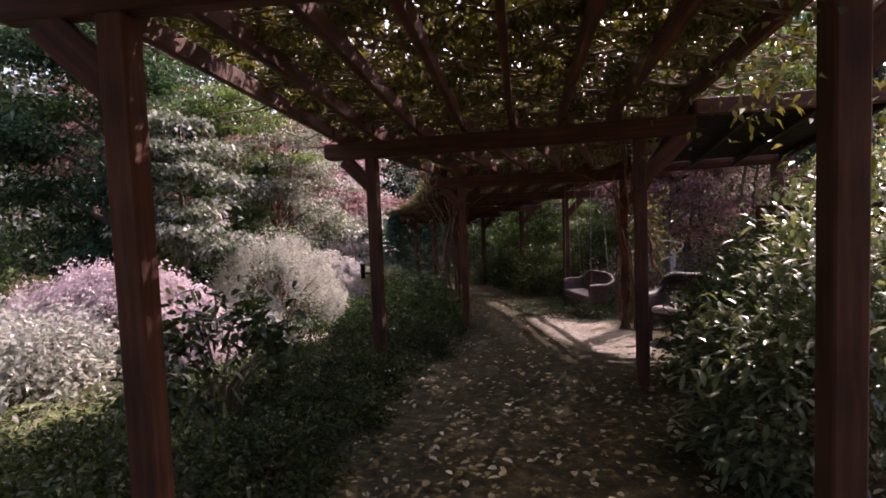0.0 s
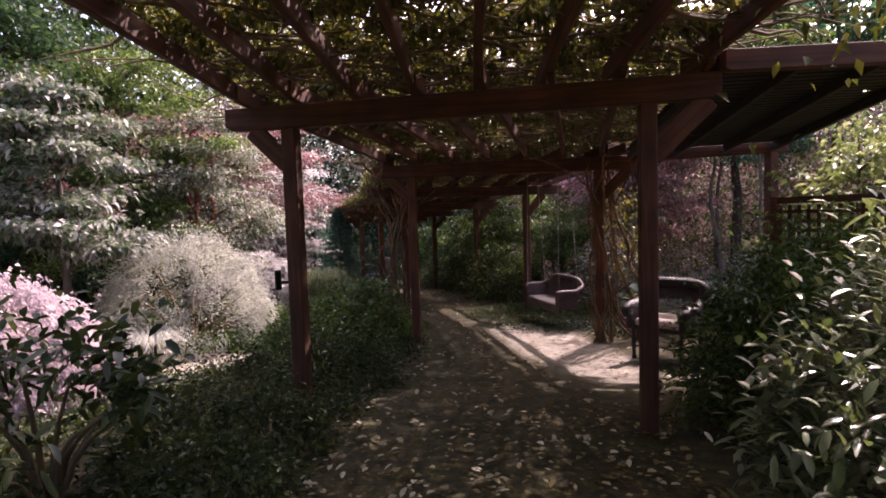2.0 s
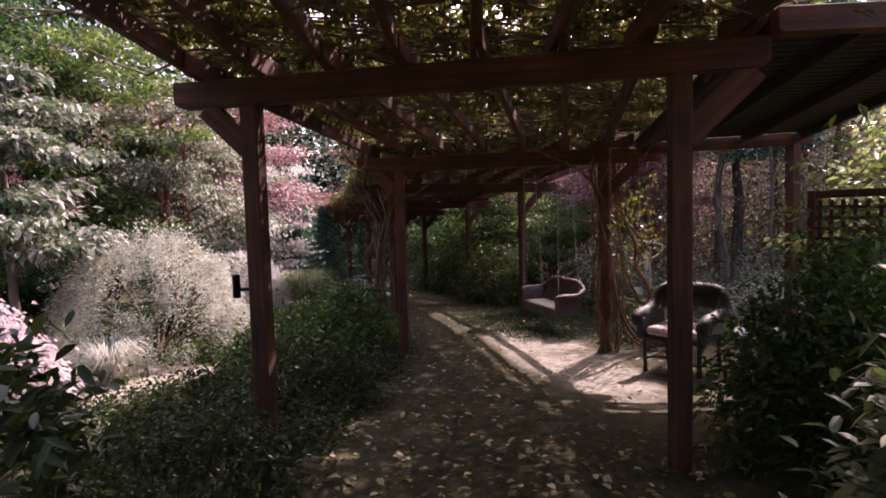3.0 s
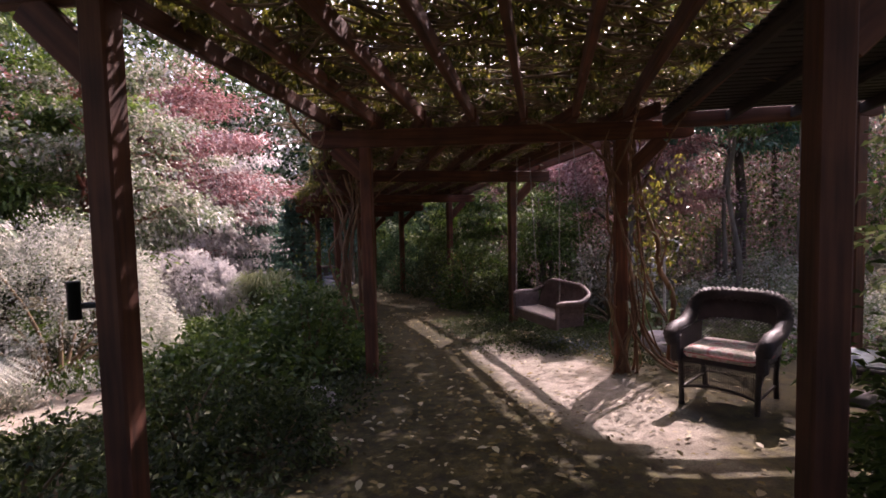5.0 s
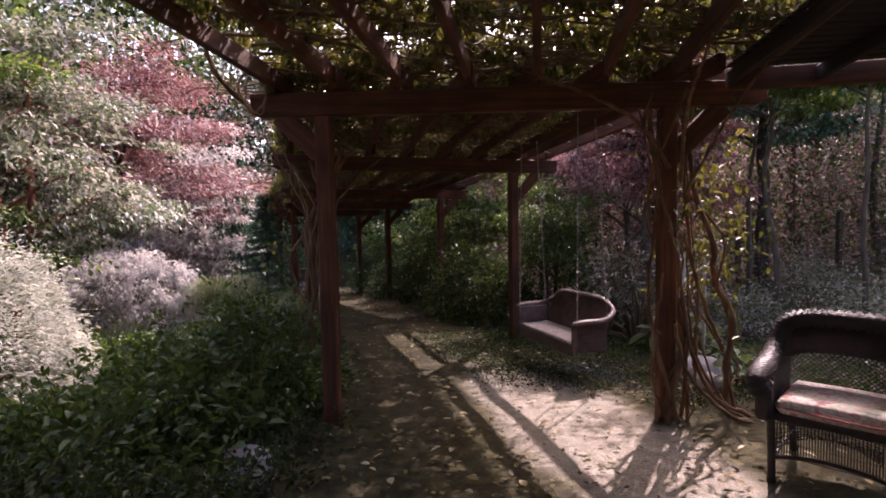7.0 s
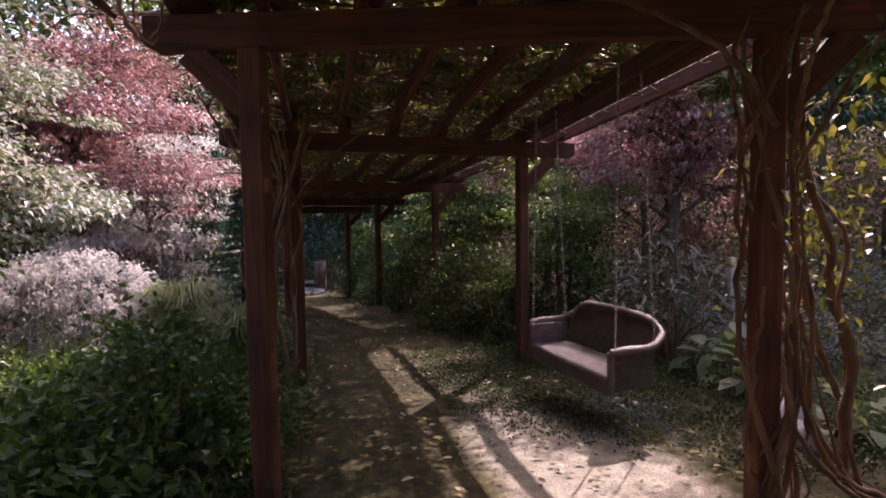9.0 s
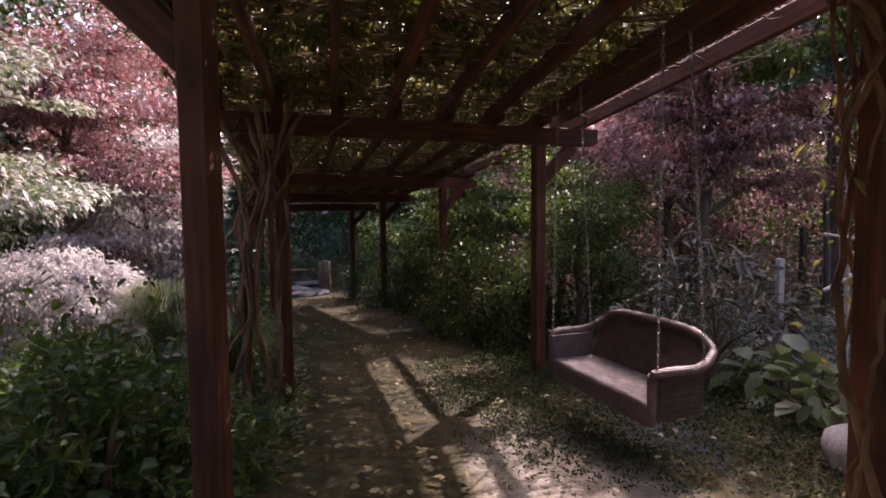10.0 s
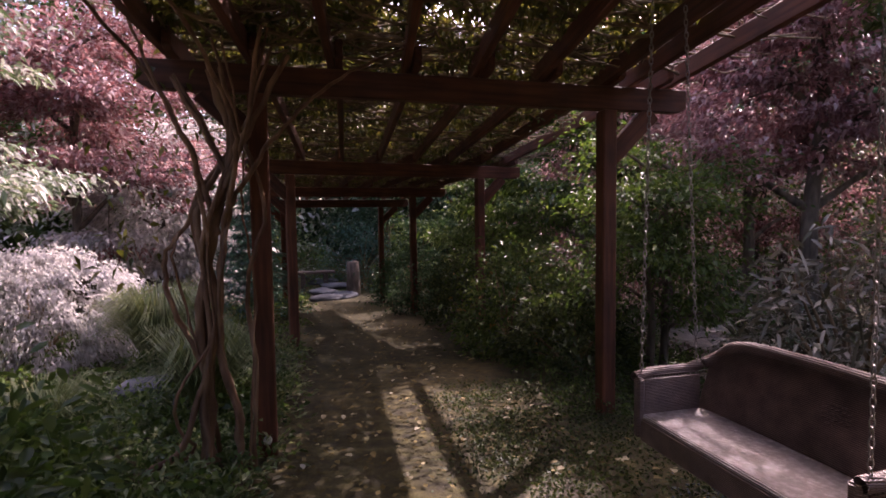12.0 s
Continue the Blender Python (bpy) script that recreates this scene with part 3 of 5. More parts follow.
def build_litter():
    rng = np.random.default_rng(5)
    n = 15000
    y = rng.uniform(0.5, 24, n)
    y = 0.5 + (y - 0.5) * rng.uniform(0.3, 1, n)
    u = rng.uniform(-0.05, 1.05, n)
    x = left_edge(y) + (right_edge(y) - left_edge(y)) * u
    open_ground = (x > 2.25) & (y > 5.8) & (y < 11.5)
    pick = rng.uniform(0, 1, n)
    keep = np.where(open_ground, pick < 0.2, np.where(y > 9, pick < 0.4, pick < 0.8))
    x, y = x[keep], y[keep]
    n = len(x)
    P = np.stack([x, y, ground_z(x, y) + 0.022], axis=-1)
    a = rng.uniform(0, 2 * math.pi, n)
    A = np.stack([np.cos(a), np.sin(a), 0.05 + 0 * a], axis=-1)
    me = leaf_mesh("fallen_leaves", rng, P, A, 0.05, 0.03, -0.05, 0.12, 0.12, 0.85)
    tagged(link("fallen_leaves", me, LITTER), "dry brown fallen leaves scattered on the path", "leaf litter", kind="stuff")
    pick = rng.uniform(0, 1, n) < 0.17
    P = P[pick] + np.array([0.03, 0.02, 0.012])
    me = leaf_mesh("fallen_leaves", rng, P, A[pick], 0.068, 0.042, -0.06, 0.2, 0.15, 0.8, oval=True)
    tagged(link("fallen_leaves", me, PALE_LITTER), "larger pale curled leaves lying on the path", "leaf litter", kind="stuff")


build_litter()


def cover(name, seed, n, xlo, xhi, ylo, yhi, keep, h, size, material, label, aspect=0.5):
    """Low plants in tufts over a stretch of ground."""
    rng = np.random.default_rng(seed)
    k = max(20, n // 45)
    cx, cy = rng.uniform(xlo, xhi, k), rng.uniform(ylo, yhi, k)
    ok = keep(cx, cy)
    cx, cy = cx[ok], cy[ok]
    n = int(n * ok.mean())
    i = rng.integers(0, len(cx), n)
    ch = h * rng.uniform(0.4, 1.2, len(cx))
    r = rng.normal(size=(n, 2)) * 0.13
    x, y = cx[i] + r[:, 0], cy[i] + r[:, 1]
    up = ch[i] * rng.uniform(0.1, 1, n) * np.exp(-(r ** 2).sum(axis=1) / 0.05)
    P = np.stack([x, y, ground_z(x, y) + 0.01 + up], axis=-1)
    A = np.stack([r[:, 0] * 4, r[:, 1] * 4, 0.5 + 0 * x], axis=-1)
    me = leaf_mesh(name, rng, P, A, size, size * aspect, 0.2, jitter=0.6, flat=0.3)
    tagged(link(name, me, material), label, "ground cover", kind="stuff")


cover("ground_cover", 11, 80000, -5.0, 1.4, 0.6, 9.8, lambda x, y: (x < left_edge(y) - 0.12) & (x > left_edge(y) - np.where(y > 8.3, 1.8, 2.8)), 0.3, 0.06, SHADED_GREEN, "low dark green ground cover along the path edge")
cover("ground_cover", 20, 26000, -2.5, 1.4, 9.8, 14, lambda x, y: (x < left_edge(y) - 0.12), 0.28, 0.07, GREEN, "leafy green ground cover round the vine")
# lighter leaves here make up for sun that the canopy keeps off
cover("ground_cover", 15, 12000, -1.2, 1.1, 10.5, 16, lambda x, y: x < left_edge(y) - 0.1, 0.25, 0.08, LIGHT_LEAF, "light green ground cover round the vine trunk", 0.3)
cover("ground_cover", 12, 16000, -4.5, 1.2, 13, 25, lambda x, y: (x < left_edge(y) - 0.1), 0.35, 0.09, GREEN, "low green ground cover beyond the pergola posts")
cover("ground_cover", 13, 30000, 3.3, 8.5, 8.9, 18, lambda x, y: (x > right_edge(y) + 0.35) & off_track(x, y), 0.22, 0.05, GREEN, "low mixed green ground cover beside the seats")
# dark leaves carry the shade round the swing in their colour
cover("ground_cover", 19, 30000, 2.5, 5.4, 8.7, 13.4, lambda x, y: (x > 3.9) | (y > 9.7 + 0.25 * np.sin(3 * x)), 0.07, 0.034, SHADED_GREEN, "fine mossy green growth round the swing, darkened for shade")
cover("ground_cover", 14, 26000, 5.0, 22, 7, 32, lambda x, y: (x > 5.5) & off_track(x, y), 0.35, 0.13, BROWN_LEAF, "dry brown leaves and low growth on the wooded slope")

cover("ground_cover", 16, 16000, -8, 9, -7, 1.5, lambda x, y: (x < left_edge(y) - 0.2) | (x > right_edge(y) + 0.3), 0.25, 0.09, SHADED_GREEN, "patchy green ground cover where the walk begins")
cover("ground_cover", 17, 14000, 4.9, 10, 0, 9, lambda x, y: x > 5.0, 0.3, 0.09, GREEN, "patchy green ground cover beyond the shade roof")
cover("ground_cover", 18, 16000, -9, -3, 2, 20, lambda x, y: x < -4, 0.3, 0.1, FRESH, "low green ground cover under the garden trees")

# left garden, near to far
shrub("rhododendron", -1.75, 4.9, 0.85, 0.75, 1.1, 1500, 0.15, DARK_GLOSSY, "dark green rhododendron with long leathery leaves", oval=True, seed=21, k=45, tight=0.12, aspect=0.34, droop=0.35, stems=22)
# last five shrubs added dark, in place of shade at the bed's near end
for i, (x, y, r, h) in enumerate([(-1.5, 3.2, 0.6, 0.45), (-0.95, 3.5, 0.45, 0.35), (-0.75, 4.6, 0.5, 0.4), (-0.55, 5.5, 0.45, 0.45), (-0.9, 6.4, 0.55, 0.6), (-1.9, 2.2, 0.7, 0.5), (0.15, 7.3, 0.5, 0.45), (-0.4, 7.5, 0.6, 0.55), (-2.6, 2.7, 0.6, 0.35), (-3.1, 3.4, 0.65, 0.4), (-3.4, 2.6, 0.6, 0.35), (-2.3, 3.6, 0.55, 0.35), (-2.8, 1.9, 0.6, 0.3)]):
    shrub("low_shrub", x, y, r, r, h, 2600, 0.055, SHADED_GREEN, "low dark green leafy shrub in the shaded bed", seed=30 + i, k=50, group="shrubs along the path")
for i, (x, y, r, h) in enumerate([(0.35, 9.9, 0.7, 0.95), (-0.3, 9.2, 0.7, 0.75), (0.0, 10.9, 0.55, 0.7), (-0.5, 8.4, 0.65, 0.6)]):
    shrub("green_shrub", x, y, r, r, h, 3400, 0.085, GREEN, "loose broad-leaved green shrub beside the pergola post", seed=40 + i, k=80, aspect=0.4, oval=True)
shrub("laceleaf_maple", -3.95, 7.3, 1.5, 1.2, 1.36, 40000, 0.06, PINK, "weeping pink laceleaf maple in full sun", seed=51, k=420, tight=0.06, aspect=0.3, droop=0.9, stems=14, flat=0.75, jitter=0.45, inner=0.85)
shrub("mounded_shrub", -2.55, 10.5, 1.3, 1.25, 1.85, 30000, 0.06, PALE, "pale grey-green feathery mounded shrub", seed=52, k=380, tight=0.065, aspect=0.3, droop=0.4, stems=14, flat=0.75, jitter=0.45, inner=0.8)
shrub("white_laceleaf_maple", -2.75, 16.3, 1.55, 1.4, 1.45, 32000, 0.075, WHITE_LEAF, "pale weeping maple whitened by full sun", seed=53, k=240, tight=0.06, aspect=0.28, droop=0.9, flat=0.75, jitter=0.45, inner=0.85)
for i, (x, y, r) in enumerate([(-2.75, 4.35, 0.8), (-3.6, 4.5, 0.7), (-3.1, 5.3, 0.7)]):
    fern("fern", x, y, r, 13, "sunlit arching sword fern", seed=60 + i)
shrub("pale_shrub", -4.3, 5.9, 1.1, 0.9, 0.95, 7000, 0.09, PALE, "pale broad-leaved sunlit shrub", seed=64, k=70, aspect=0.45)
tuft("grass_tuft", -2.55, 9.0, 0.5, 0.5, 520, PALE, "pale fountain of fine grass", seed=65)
tuft("grass_tuft", 0.45, 13.1, 0.6, 0.75, 700, GRASS, "tall soft ornamental grass beside the path", seed=66)
tuft("grass_tuft", -0.7, 15.3, 0.8, 0.95, 1500, GRASS, "pale ornamental grass fountain in sun", seed=69)
fern("fern", -1.15, 13.7, 0.45, 12, "small light green fern in the bed", seed=58, material=LIGHT_LEAF)
tuft("grass_tuft", -0.6, 12.6, 0.45, 0.45, 420, GRASS, "low bright grass in the bed", seed=67)

tree("dark_evergreen", -6.0, 11.3, 7.8, 2.2, 28000, 0.13, DEEP_GREEN, "tall dark evergreen tree at the garden edge", seed=70, trunk_r=0.16, first=0.12, limbs=16)
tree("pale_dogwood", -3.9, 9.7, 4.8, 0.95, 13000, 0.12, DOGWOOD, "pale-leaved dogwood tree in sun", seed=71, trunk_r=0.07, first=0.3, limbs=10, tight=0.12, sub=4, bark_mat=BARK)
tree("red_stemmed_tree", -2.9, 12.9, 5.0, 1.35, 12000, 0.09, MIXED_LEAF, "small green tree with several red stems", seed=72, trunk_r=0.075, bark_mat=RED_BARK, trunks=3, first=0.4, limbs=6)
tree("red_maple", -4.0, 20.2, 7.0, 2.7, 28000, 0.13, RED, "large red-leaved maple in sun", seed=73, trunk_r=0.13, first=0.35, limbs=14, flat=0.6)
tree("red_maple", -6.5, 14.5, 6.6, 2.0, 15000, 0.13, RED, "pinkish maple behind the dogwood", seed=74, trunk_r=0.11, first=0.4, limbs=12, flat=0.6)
tree("pale_tree", -3.0, 22.0, 4.4, 2.2, 16000, 0.14, WHITE_LEAF, "far pale cascading tree whitened by bright sun", seed=68, trunk_r=0.09, first=0.06, limbs=14, flat=0.7, droop=0.5)
tree("pale_tree", -3.0, 14.3, 4.4, 1.45, 13000, 0.1, DOGWOOD, "pale layered tree whitened by bright sun", seed=75, trunk_r=0.06, first=0.36, limbs=11, flat=0.85, droop=0.35, tight=0.11, sub=4)
tree("green_tree", -4.0, 12.2, 6.0, 1.45, 18000, 0.1, FRESH, "upright green tree between paler ones", seed=79, trunk_r=0.08, first=0.1, limbs=14)
# two trees added to keep sun off the far end of the path
tree("end_tree", 4.9, 24.6, 6.5, 2.0, 16000, 0.13, DEEP_GREEN, "dark leafy tree added to shade the path end", seed=89, trunk_r=0.13, first=0.2, limbs=14)
tree("end_tree", 2.8, 28.6, 6.5, 2.2, 16000, 0.14, DEEP_GREEN, "dark leafy tree added to darken the stone steps' end", seed=91, trunk_r=0.13, first=0.15, limbs=14)
conifer("small_conifer", -0.34, 19.5, 3.0, 0.9, 9000, 0.1, TEAL, "small blue-green conifer at the garden edge", seed=76)
conifer("small_conifer", -1.4, 22.5, 4.6, 1.3, 9000, 0.13, TEAL, "blue-green conifer at the end of the garden", seed=77)
shrub("laurel", -2.3, 12.0, 0.6, 0.6, 0.6, 1800, 0.1, GLOSSY, "glossy green laurel in part sun", oval=True, seed=78, k=50, aspect=0.4)

for i, (x, y, r, h) in enumerate([(-6.6, 7.4, 1.2, 1.8), (-7.2, 10.0, 1.4, 2.2), (-5.8, 12.4, 1.1, 1.6), (-7.0, 5.0, 1.3, 1.6)]):
    shrub("background_shrub", x, y, r, r, h, 5000, 0.1, FRESH, "leafy green shrub at the back of the bed", seed=170 + i, k=80, group="background shrubs")

for i, (x, y, s) in enumerate([(0.4, 8.95, 0.17), (-0.05, 9.2, 0.19), (0.62, 9.75, 0.16), (0.2, 8.4, 0.15)]):
    shrub("hosta", x, y, s * 1.7, s * 1.7, s * 1.9, 40, s, FRESH, "hosta with broad dark leaves in shade", category="hosta", oval=True, seed=180 + i, k=18, aspect=0.62, droop=0.35, stems=10, flat=0.6, group="hostas in the bed")

# right side
shrub("big_rhododendron", 2.82, 3.15, 1.0, 0.85, 1.6, 10000, 0.1, SUNLIT_GLOSSY, "large glossy rhododendron with sunlit leaves", oval=True, seed=80, k=120, tight=0.11, aspect=0.36, droop=0.25, stems=26, flat=0.9)
shrub("dense_shrub", 3.55, 4.75, 0.95, 0.8, 1.42, 19000, 0.07, GREEN, "dense green shrub in front of the lattice", seed=81, k=150, tight=0.13, aspect=0.4, inner=0.35)
tree("purple_maple", 8.3, 16.4, 6.0, 2.1, 22000, 0.1, PURPLE, "purple-leaved maple on the slope", seed=88, trunk_r=0.11, first=0.3, limbs=14, flat=0.7)
tree("purple_maple", 7.05, 13.75, 6.2, 1.45, 22000, 0.09, PURPLE, "broad purple-leaved maple with sunlit top", seed=82, trunk_r=0.12, first=0.35, limbs=15, flat=0.7)
tree("purple_maple", 7.6, 19.8, 6.0, 2.4, 20000, 0.12, PURPLE, "purple-leaved maple behind the swing", seed=83, trunk_r=0.12, first=0.3, limbs=13, flat=0.7)
# added tree, its height and density set to block sun on the walk
tree("green_tree", 5.9, 17.6, 6.4, 1.7, 20000, 0.11, GREEN, "tall leafy green tree added to shade the far path", seed=86, trunk_r=0.09, first=0.15, limbs=13)
tree("green_tree", 4.9, 20.5, 3.6, 1.4, 9000, 0.12, FRESH, "dark leafy tree beside the far path", seed=87, trunk_r=0.1, first=0.12, limbs=13)
tree("green_tree", 4.95, 13.5, 2.8, 0.8, 10000, 0.07, GREEN, "small bushy green tree behind the swing", seed=84, trunk_r=0.05, first=0.25, limbs=10, trunks=2, tight=0.2)
shrub("drooping_rhododendron", 5.35, 11.6, 0.95, 0.8, 1.35, 1700, 0.16, DROOP_LEAF, "rhododendron with narrow drooping grey-brown leaves", oval=True, seed=85, k=60, tight=0.1, aspect=0.2, droop=0.45, stems=24)
for i, (x, y, r, h, mt) in enumerate([(4.2, 14.0, 0.75, 0.8, SHADED_GREEN), (3.85, 15.3, 0.8, 1.25, GLOSSY), (3.7, 17.6, 0.8, 1.2, SHADED_GREEN), (3.4, 19.8, 0.9, 1.2, DEEP_GREEN), (3.1, 22.0, 1.0, 1.5, DEEP_GREEN), (4.9, 17.0, 0.9, 1.35, FRESH), (1.8, 27.0, 1.6, 2.2, TEAL), (-0.6, 26.6, 1.6, 2.0, GREEN), (3.6, 25.2, 1.4, 2.4, GREEN)]):
    shrub("border_shrub", x, y, r, r, h, 4200, 0.085, mt, "leafy shrub lining the shaded path", seed=90 + i, k=70, group="border shrubs")
for i, (x, y, s) in enumerate([(5.2, 10.2, 0.22), (5.45, 10.7, 0.26), (4.9, 9.15, 0.16)]):
    shrub("hosta", x, y, s * 1.6, s * 1.6, s * 1.9, 46, s, LIGHT_LEAF, "hosta with broad sunlit leaves", category="hosta", oval=True, seed=100 + i, k=20, aspect=0.62, droop=0.35, stems=12, flat=0.6)


def far_woods():
    """Dense mixed woods all round the garden."""
    rng = np.random.default_rng(7)
    for label, mt, count, arc, rlo, rhi, hi, size, seedy in (
            ("dense green woodland behind the garden", GREEN, 66000, (103, 205), 24, 34, 20, 0.6, 1),
            ("green woodland at the end of the path", DEEP_GREEN, 30000, (70, 106), 24, 32, 9.5, 0.4, 6),
            ("dark woodland on the slope", GREEN, 40000, (-80, 88), 26, 40, 9.5, 0.64, 2),
            # pale leaf layer added for the bright sunlit distance between the trunks
            ("pale thicket standing in for far sunlit ground", GREY_LEAF, 24000, (8, 66), 18, 27, 2.8, 0.22, 8),
            ("blue-green and shaded crowns on the slope", TEAL, 9000, (15, 62), 19, 26, 9.0, 0.34, 9),
            ("dark woodland behind the walk", DEEP_GREEN, 12000, (180, 300), 16, 24, 12, 0.55, 3),
            ("pale sunlit woodland edge", DOGWOOD, 22000, (88, 150), 21, 27, 12, 0.3, 4),
            ("reddish undergrowth on the wooded slope", BROWN_LEAF, 46000, (5, 70), 14, 28, 4.2, 0.14, 5),
            ("purple-leaved undergrowth on the slope", PURPLE, 16000, (28, 68), 12, 19, 4.5, 0.11, 10),
            ("green undergrowth among the forest trees", GREEN, 18000, (5, 60), 11, 19, 3.4, 0.12, 11)):
        k = 1500
        a = np.radians(rng.uniform(arc[0], arc[1], k))
        r = rng.uniform(rlo, rhi, k)
        z = hi * rng.uniform(0, 1, k) ** 1.2
        cx, cy = 2 + r * np.cos(a), 8 + r * np.sin(a)
        i = rng.integers(0, k, count)
        P = np.stack([cx[i], cy[i], ground_z(cx, cy)[i] + z[i]], axis=-1) + rng.normal(size=(count, 3)) * np.array([0.8, 0.8, 0.4])
        P[:, 2] = np.maximum(P[:, 2], ground_z(P[:, 0], P[:, 1]) + 0.05)
        out = rng.normal(size=(count, 3)) * 0.5
        me = leaf_mesh("woodland", rng, P, out, size, size * 0.55, 0.2, flat=0.4)
        tagged(link("woodland", me, mt), label, "woodland", kind="stuff")


far_woods()
tree("green_tree", 5.5, 6.3, 2.9, 0.75, 2600, 0.1, LIGHT_LEAF, "young light green leafy tree beside the lattice", seed=143, trunk_r=0.035, first=0.4, limbs=9, tight=0.16, aspect=0.6)
# the next two trees are added; their mostly unseen crowns shade the seats
tree("slender_tree", 8.0, 11.9, 6.4, 1.3, 9000, 0.12, FRESH, "slender open-crowned tree added to shade the seats", seed=140, trunk_r=0.06, first=0.6, limbs=10)
tree("slender_tree", 7.5, 10.0, 6.0, 0.9, 7000, 0.11, FRESH, "young slender tree added to shade the clearing", seed=142, trunk_r=0.04, first=0.62, limbs=9)
tree("slender_tree", 9.8, 14.2, 6.8, 1.6, 3000, 0.13, TEAL, "slender blue-green tree beyond the seats", seed=141, trunk_r=0.06, first=0.5, limbs=10)
for i, (x, y, r, h) in enumerate([(6.9, 11.3, 0.7, 0.6), (8.0, 10.2, 0.8, 0.75), (9.2, 12.2, 0.9, 0.9), (7.0, 9.0, 0.8, 0.7), (6.4, 13.2, 0.7, 0.7), (9.6, 9.4, 0.9, 0.8)]):
    shrub("understory_shrub", x, y, r, r, h, 3600, 0.07, MIXED_LEAF, "low pale leafy shrub on the sunlit slope", seed=150 + i, k=70, group="understory shrubs")
tree("forest_tree", 11.3, 15.4, 8.0, 2.2, 12000, 0.17, TEAL, "blue-green forest tree with a bare straight trunk", seed=119, trunk_r=0.17, bark_mat=FOREST_BARK, first=0.42, limbs=12, sub=3)
for i, (x, y, h, r) in enumerate([(13.8, 14.6, 10, 0.14), (10.4, 18.6, 9, 0.1), (11.4, 19.8, 9, 0.12), (15.0, 18.0, 11, 0.16), (9.3, 20.6, 9, 0.09), (17.5, 15.0, 11, 0.2), (14.0, 23.0, 11, 0.15), (8.2, 23.5, 10, 0.13), (18.0, 20.0, 11, 0.17)]):
    tree("forest_tree", x, y, h, 1.6, 2600, 0.22, DEEP_GREEN, "tall slender forest tree on the slope", seed=120 + i, trunk_r=r * 0.62, bark_mat=FOREST_BARK, first=0.55, limbs=9, sub=2)


# ---- climbing vines ----
def vine_roof(rng, bays, per_bay, spans, holes):
    """Leaf places and twigs over the rafters of the given bays."""
    P, A = [], []
    t = Tubes()
    for i in bays:
        (a0, b0, z0), (a1, b1, z1) = ENDS[i], ENDS[i + 1]
        lo, hi = spans.get(i, (0.0, 1.0))

        def spot(u, v):
            p = a0.lerp(b0, u).lerp(a1.lerp(b1, u), v)
            return np.array([p.x, p.y, z0 + (z1 - z0) * v])

        n = int(per_bay * 1.15)
        gaps = np.array([spot(u, v) for u, v in rng.uniform((lo, 0), (hi, 1), (holes, 2))])
        width = rng.uniform(0.035, 0.12, holes) * rng.uniform(0.5, 1, holes)
        L = np.array([spot(u, v) for u, v in zip(rng.uniform(lo, hi, n), rng.uniform(0, 1, n))])
        L[:, 2] += 0.2 + rng.uniform(0.0, 0.15, n) + 0.05 * np.sin(L[:, 0] * 5 + 3 * np.sin(L[:, 1] * 4))
        away = ((L[:, None, :2] - gaps[None, :, :2]) ** 2).sum(axis=-1) > width ** 2
        L = L[away.all(axis=1)]
        P.append(L)
        A.append(np.tile([0, 0, -0.15], (len(L), 1)) + 0.5 * rng.normal(size=(len(L), 3)))
        for _ in range(520):
            u, v = rng.uniform(lo, hi), rng.uniform(-0.03, 1.0)
            a = rng.normal(0.1, 0.4) if rng.uniform() < 0.65 else rng.uniform(0, 2 * math.pi)
            s = spot(u, v)
            s[2] += 0.145 + rng.uniform(0, 0.1)
            ln = rng.uniform(0.4, 1.4)
            d = np.array([math.cos(a), math.sin(a), 0])
            pts = [s, s + d * ln * 0.35 + rng.normal(size=3) * 0.05, s + d * ln * 0.7 + rng.normal(size=3) * 0.06, s + d * ln + rng.normal(size=3) * 0.06]
            t.add(smooth_path(pts, 7), np.linspace(0.009, 0.003, 7) * rng.uniform(0.6, 1.8), 4)
        # trailing growth along the open left edge
        for _ in range((0, 0, 2, 2, 2, 2, 2)[i]):
            s = spot(lo + 0.03, rng.uniform(0.5, 1) if i == 2 else rng.uniform(0, 1)) + np.array([0, 0, 0.15])
            L = rng.uniform(0.12, 0.42)
            q = s + np.array([rng.uniform(-0.15, 0.05), rng.uniform(-0.15, 0.15), -L])
            path = smooth_path([s, (s + q) / 2 + np.array([-0.08, 0, 0.05]), q], 6)
            t.add(path, np.linspace(0.006, 0.002, 6), 4)
            m = int(28 * L)
            w = path[rng.integers(1, 6, m)] + rng.normal(size=(m, 3)) * 0.045
            P.append(w)
            A.append(np.tile([0, 0, -0.8], (m, 1)))
    return np.concatenate(P), np.concatenate(A), t


